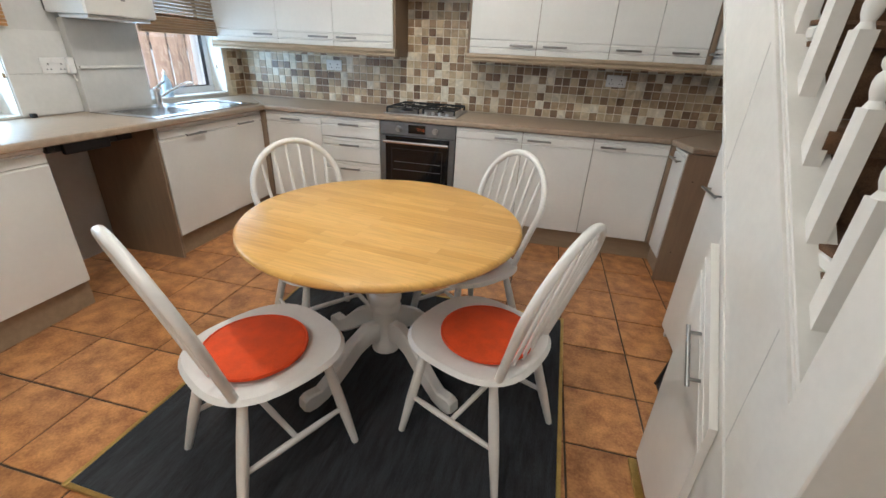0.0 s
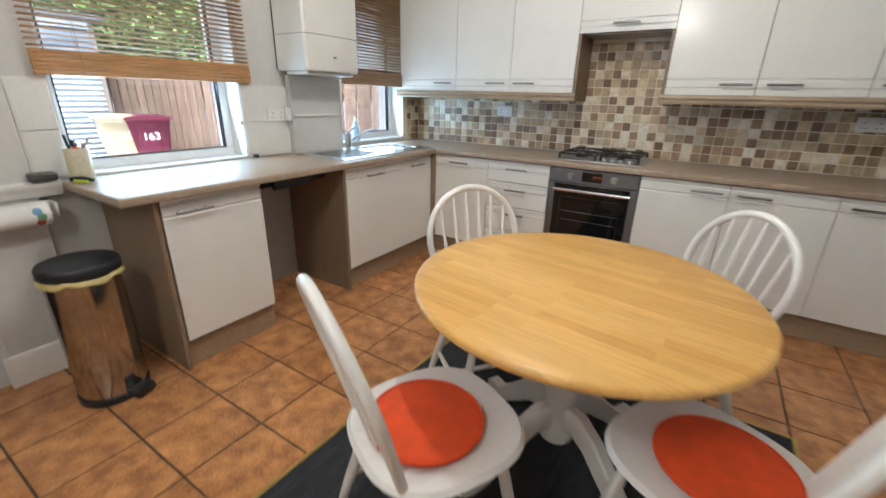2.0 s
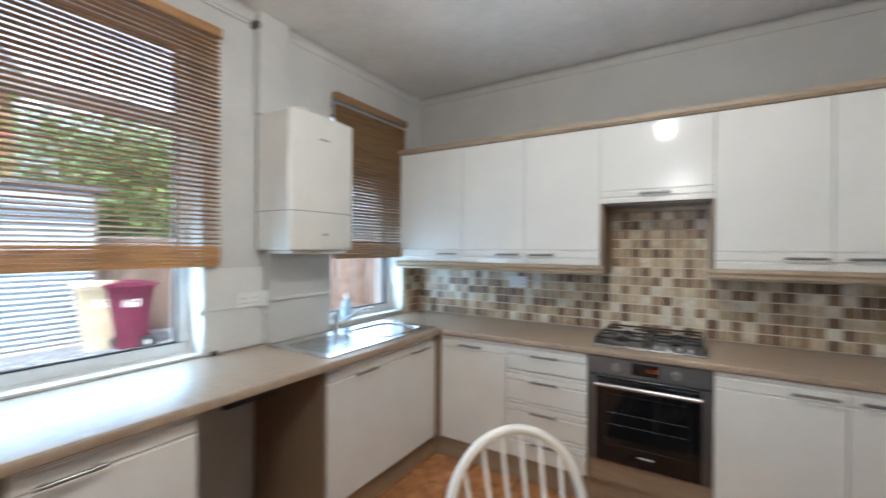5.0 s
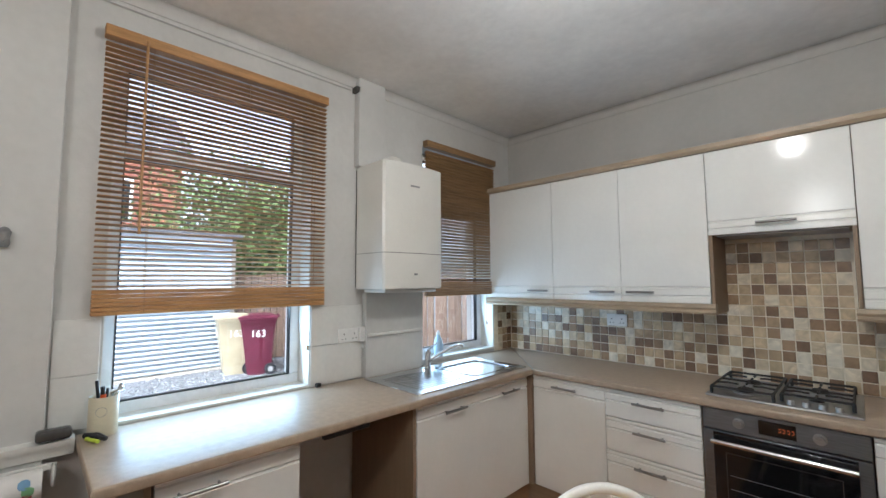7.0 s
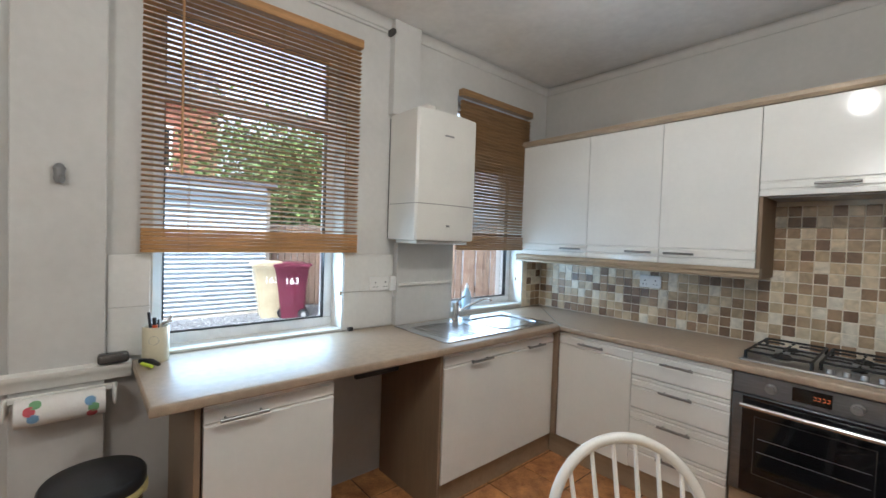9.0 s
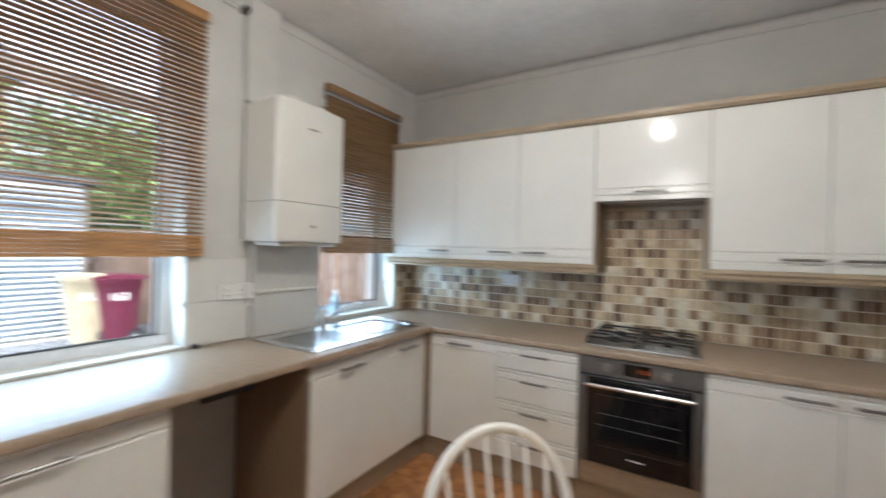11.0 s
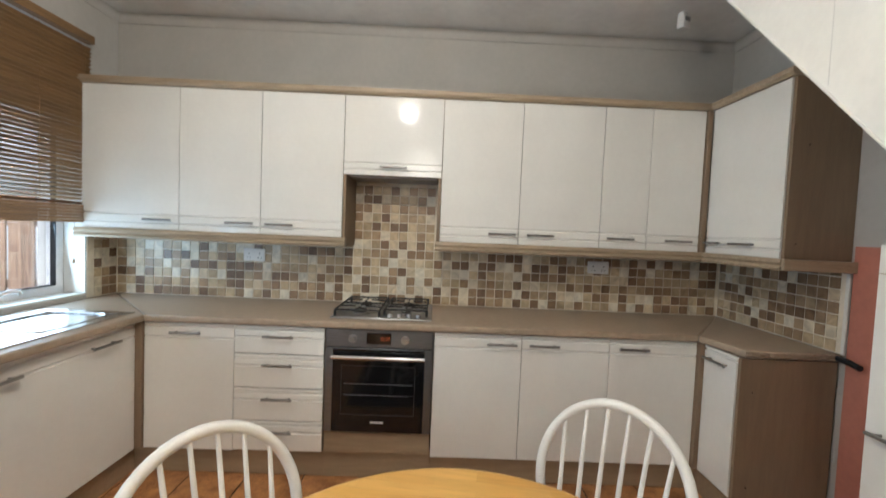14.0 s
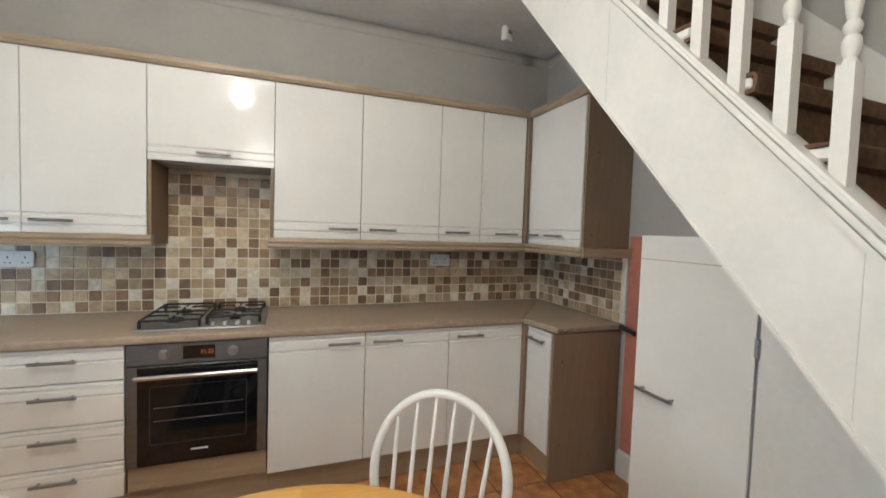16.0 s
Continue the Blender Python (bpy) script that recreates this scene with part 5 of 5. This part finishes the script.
y = -0.14
while y < 1.15:
    o = new("board", board)
    o.parent = fb
    o.matrix_basis = pose(-6.75, y, GZ + random.uniform(0.0, 0.03), 0, 0, 90)
    y += 0.138


def brick_wall(name, label, x0, x1, y, z0, z1):
    """A wall along x with real bricks on the face towards the yard."""
    ob = thing(name, label, "wall")
    part("core", box(x0, x1, y, y + 0.2, z0, z1), MORTAR, ob)
    bm = bmesh.new()
    r, z = 0, z0 + 0.005
    while z + 0.065 < z1:
        x = x0 - (0.11 if r % 2 else 0)
        while x < x1:
            a, b = max(x, x0), min(x + 0.215, x1)
            if b - a > 0.04:
                bx(bm, a, b, y - 0.012, y - 0.0005, z, z + 0.065)
            x += 0.225
        z += 0.075
        r += 1
    bk = part("brickwork", bm, BRICK, ob, "red brick courses", smooth=False)
    bk["kind"] = "stuff"
    return ob


brick_wall("brick_pier", "red brick pier at the end of the fence", -0.66, -0.34, 1.05, GZ, 2.4)
nh = brick_wall("neighbour_house", "red brick neighbouring house behind the garage", -3.2, 3.4, 0, GZ, 5.4)
nh.matrix_basis = pose(-12.5, -3.3, 0, 0, 0, 90)
part("house_roof", prism(bmesh.new(), [(-0.3, 5.4), (2.6, 7.4), (5.5, 5.4)], "x", -3.5, 3.7), SLATE, nh)
for xx in (-2.2, 1.2):
    hw = part("house_window", box(xx, xx + 1.0, -0.03, 0.02, 3.2, 4.5), UPVC, nh)
    part("house_pane", box(xx + 0.08, xx + 0.92, -0.034, -0.031, 3.28, 4.42), BLACK_GLASS, hw)


def wheelie_bin(label, m, material, digits):
    ob = thing("wheeled_bin", label, "wheeled bin", m, "wheeled bins")
    bm = bmesh.new()
    secs = ((0.0, 0.20, 0.19, 0.03), (0.05, 0.21, 0.20, 0.02), (0.55, 0.245, 0.245, 0.0), (0.93, 0.275, 0.29, -0.01), (0.95, 0.29, 0.305, -0.01), (0.985, 0.29, 0.305, -0.01))
    rings = []
    for z, hx, hy, sh in secs:
        ring = []
        for sx, sy in ((1, 1), (-1, 1), (-1, -1), (1, -1)):
            for q in range(3):
                a = math.atan2(sy, sx) + (q - 1) * 0.5
                ring.append(bm.verts.new((sx * (hx - 0.03) + 0.03 * math.cos(a), sy * (hy - 0.03) + 0.03 * math.sin(a) + sh, z)))
        rings.append(ring)
    for A, B in zip(rings, rings[1:]):
        for k in range(12):
            bm.faces.new((A[k], A[(k + 1) % 12], B[(k + 1) % 12], B[k]))
    bm.faces.new(rings[0][::-1])
    bm.faces.new(rings[-1])
    body = part("bin_body", bm, material, ob)
    part("lid", prism(bmesh.new(), [(-0.33, 0.99), (-0.345, 1.0), (-0.32, 1.025), (-0.1, 1.06), (0.20, 1.05), (0.31, 1.02), (0.31, 0.99)], "x", -0.30, 0.30), material, ob)
    part("grab_bar", rod(bmesh.new(), (-0.25, 0.345, 1.01), (0.25, 0.345, 1.01), 0.016), material, ob)
    for s in (-1, 1):
        w = part("wheel", rod(bmesh.new(), (s * 0.225, 0.20, 0.10), (s * 0.275, 0.20, 0.10), 0.10, seg=24), BLACK_PLASTIC, ob)
        part("hub", rod(bmesh.new(), (s * 0.276, 0.20, 0.10), (s * 0.281, 0.20, 0.10), 0.045, seg=16), GREY_PRINT, w)
    lettering("number", digits, 0.17, Matrix.Translation((0.2615, -0.01, 0.72)) @ Euler((radians(93), 0, radians(90))).to_matrix().to_4x4(), INK, ob, "hand-painted white house number")
    lettering("number", digits, 0.17, Matrix.Translation((0.0, -0.293, 0.72)) @ Euler((radians(94), 0, 0)).to_matrix().to_4x4(), INK, ob, "hand-painted white house number")
    return ob


wheelie_bin("maroon plastic wheeled bin with a painted house number", pose(-5.6, -0.06, GZ, 0, 0, -18), MAROON, "163")
wheelie_bin("cream plastic wheeled bin with a painted house number", pose(-5.92, -0.36, GZ, 0, 0, -10), CREAM_PLASTIC, "163")


def tree(x, y, h, spread, leaves):
    ob = thing("garden_tree", "leafy green tree beyond the yard", "tree", pose(x, y, GZ), "garden trees")
    tr = bmesh.new()
    tube(tr, [(0, 0, 0), (0.05, 0.02, h * 0.25), (-0.04, 0.05, h * 0.5), (0.02, 0, h * 0.8)], [0.16, 0.13, 0.09, 0.03], 8)
    tips = []
    for k in range(16):
        a, q = k * 2.4, random.uniform(0.3, 0.75)
        s = Vector((0, 0.02, h * q))
        e = s + Vector((math.cos(a) * spread * random.uniform(0.5, 0.9), math.sin(a) * spread * random.uniform(0.5, 0.9), h * random.uniform(0.05, 0.25)))
        tube(tr, [s, s.lerp(e, 0.5) + Vector((0, 0, 0.12)), e], [0.05, 0.03, 0.012], 6)
        tips += [e, s.lerp(e, 0.6)]
    part("trunk", tr, BARK, ob)
    cr = bmesh.new()
    for i in range(leaves):
        c = random.choice(tips) + Vector([random.gauss(0, 0.36 * spread / 1.6) for _ in range(3)])
        s = random.uniform(0.05, 0.11)
        rt = Matrix.LocRotScale(c, Euler([random.random() * 6.3 for _ in range(3)]), (s, s, s))
        vs = [cr.verts.new(rt @ Vector(p)) for p in ((-1, 0, 0), (0, -0.5, 0.15), (1, 0, 0), (0, 0.5, 0.15))]
        cr.faces.new(vs)
    part("crown", cr, LEAF, ob)["kind"] = "stuff"


tree(-9.8, 0.6, 4.6, 2.0, 7000)
tree(-10.6, 3.2, 5.2, 2.2, 7000)
tree(-9.0, 1.9, 4.2, 1.7, 6000)

# ---- pieces of walls and floor ----
P = 0.316
fl_ob = bpy.data.objects["floor"]
tile_me = to_mesh("floor_tile", box(-P / 2 + 0.004, P / 2 - 0.004, -P / 2 + 0.004, P / 2 - 0.004, -0.006, 0.0, bev=0.0018), TERRACOTTA)
i0 = -3
for i in range(i0, 12):
    for j in range(-8, 8):
        cx, cy = 0.86 + (i + 0.5) * P, -2.445 + (j + 0.5) * P
        if cx - P / 2 < -0.1 or cx - P / 2 > RX or cy + P / 2 < YB or cy - P / 2 > -0.25:
            continue
        o = new("floor_tile", tile_me)
        o.parent = fl_ob
        o.location = (cx, cy, random.uniform(-0.0005, 0.0))

MP = 0.0618
wall_n = bpy.data.objects["wall_north"]
structure("splashback_grout", box(0.001, RX - 0.001, -0.005, -0.0005, 0.9055, 1.343), MOSAIC_GROUT, "pale grout bed of the mosaic splashback", "trim")
structure("splashback_grout_hob", box(1.627, 2.186, -0.005, -0.0005, 1.3435, 1.735), MOSAIC_GROUT, "pale grout bed of the mosaic behind the hob", "trim")
structure("splashback_grout_east", box(RX - 0.005, RX - 0.0005, -0.905, -0.0055, 0.9055, 1.343), MOSAIC_GROUT, "pale grout bed of the mosaic splashback", "trim")
structure("splashback_grout_west", box(0.0005, 0.005, -0.245, -0.0055, 0.9055, 1.343), MOSAIC_GROUT, "pale grout bed of the mosaic splashback", "trim")
structure("splashback_edge_trim", box(RX - 0.016, RX - 0.0005, -0.925, -0.9055, 0.9055, 1.30, bev=0.003), GLOSS_WHITE, "white edge trim of the splashback", "trim")
h_ = MP / 2 - 0.0029
mos_me = to_mesh("mosaic_tile", box(-h_, h_, -0.0095, -0.0045, -h_, h_, bev=0.0014), MOSAIC)
rest = bmesh.new()
count = 0
spots = []
for c in range(int(RX / MP)):
    for r in range(7):
        spots.append((0.012 + (c + 0.5) * MP, 0.908 + (r + 0.5) * MP))
for c in range(9):
    for r in range(7, 13):
        spots.append((0.012 + (26 + c + 0.5) * MP, 0.908 + (r + 0.5) * MP))
for px, pz in spots:
    if 1.0 < px < 3.2 and count < 300:
        o = new("mosaic_tile", mos_me)
        o.parent = wall_n
        o.location = (px, 0, pz)
        count += 1
    else:
        bx(rest, px - h_, px + h_, -0.0095, -0.0045, pz - h_, pz + h_)
ob = new("mosaic_run", to_mesh("mosaic_run", rest, MOSAIC_JOINED))
ob.parent = wall_n
ob["kind"] = "stuff"
for wname, xx, sgn, n_c, rz in (("wall_east", RX, -1, 14, -90), ("wall_west", 0.0, 1, 3, 90)):
    for c in range(n_c):
        for r in range(7):
            o = new("mosaic_tile", mos_me)
            o.parent = bpy.data.objects[wname]
            o.matrix_basis = pose(xx, -0.012 - (c + 0.5) * MP, 0.908 + (r + 0.5) * MP, 0, 0, rz)

# large white glazed tiles between and beside the windows
ww = bpy.data.objects["wall_west"]
for y0, y1, zs in ((-1.898, -1.558, (0.908, 1.13, 1.353)), (-2.96, -2.815, (0.92, 1.13, 1.353))):
    for z0, z1 in zip(zs, zs[1:]):
        o = new("wall_tile", to_mesh("wall_tile", box(0.0005, 0.0075, y0 + 0.001, y1 - 0.001, z0 + 0.001, z1 - 0.001, bev=0.0015), WALL_TILE))
        o.parent = ww
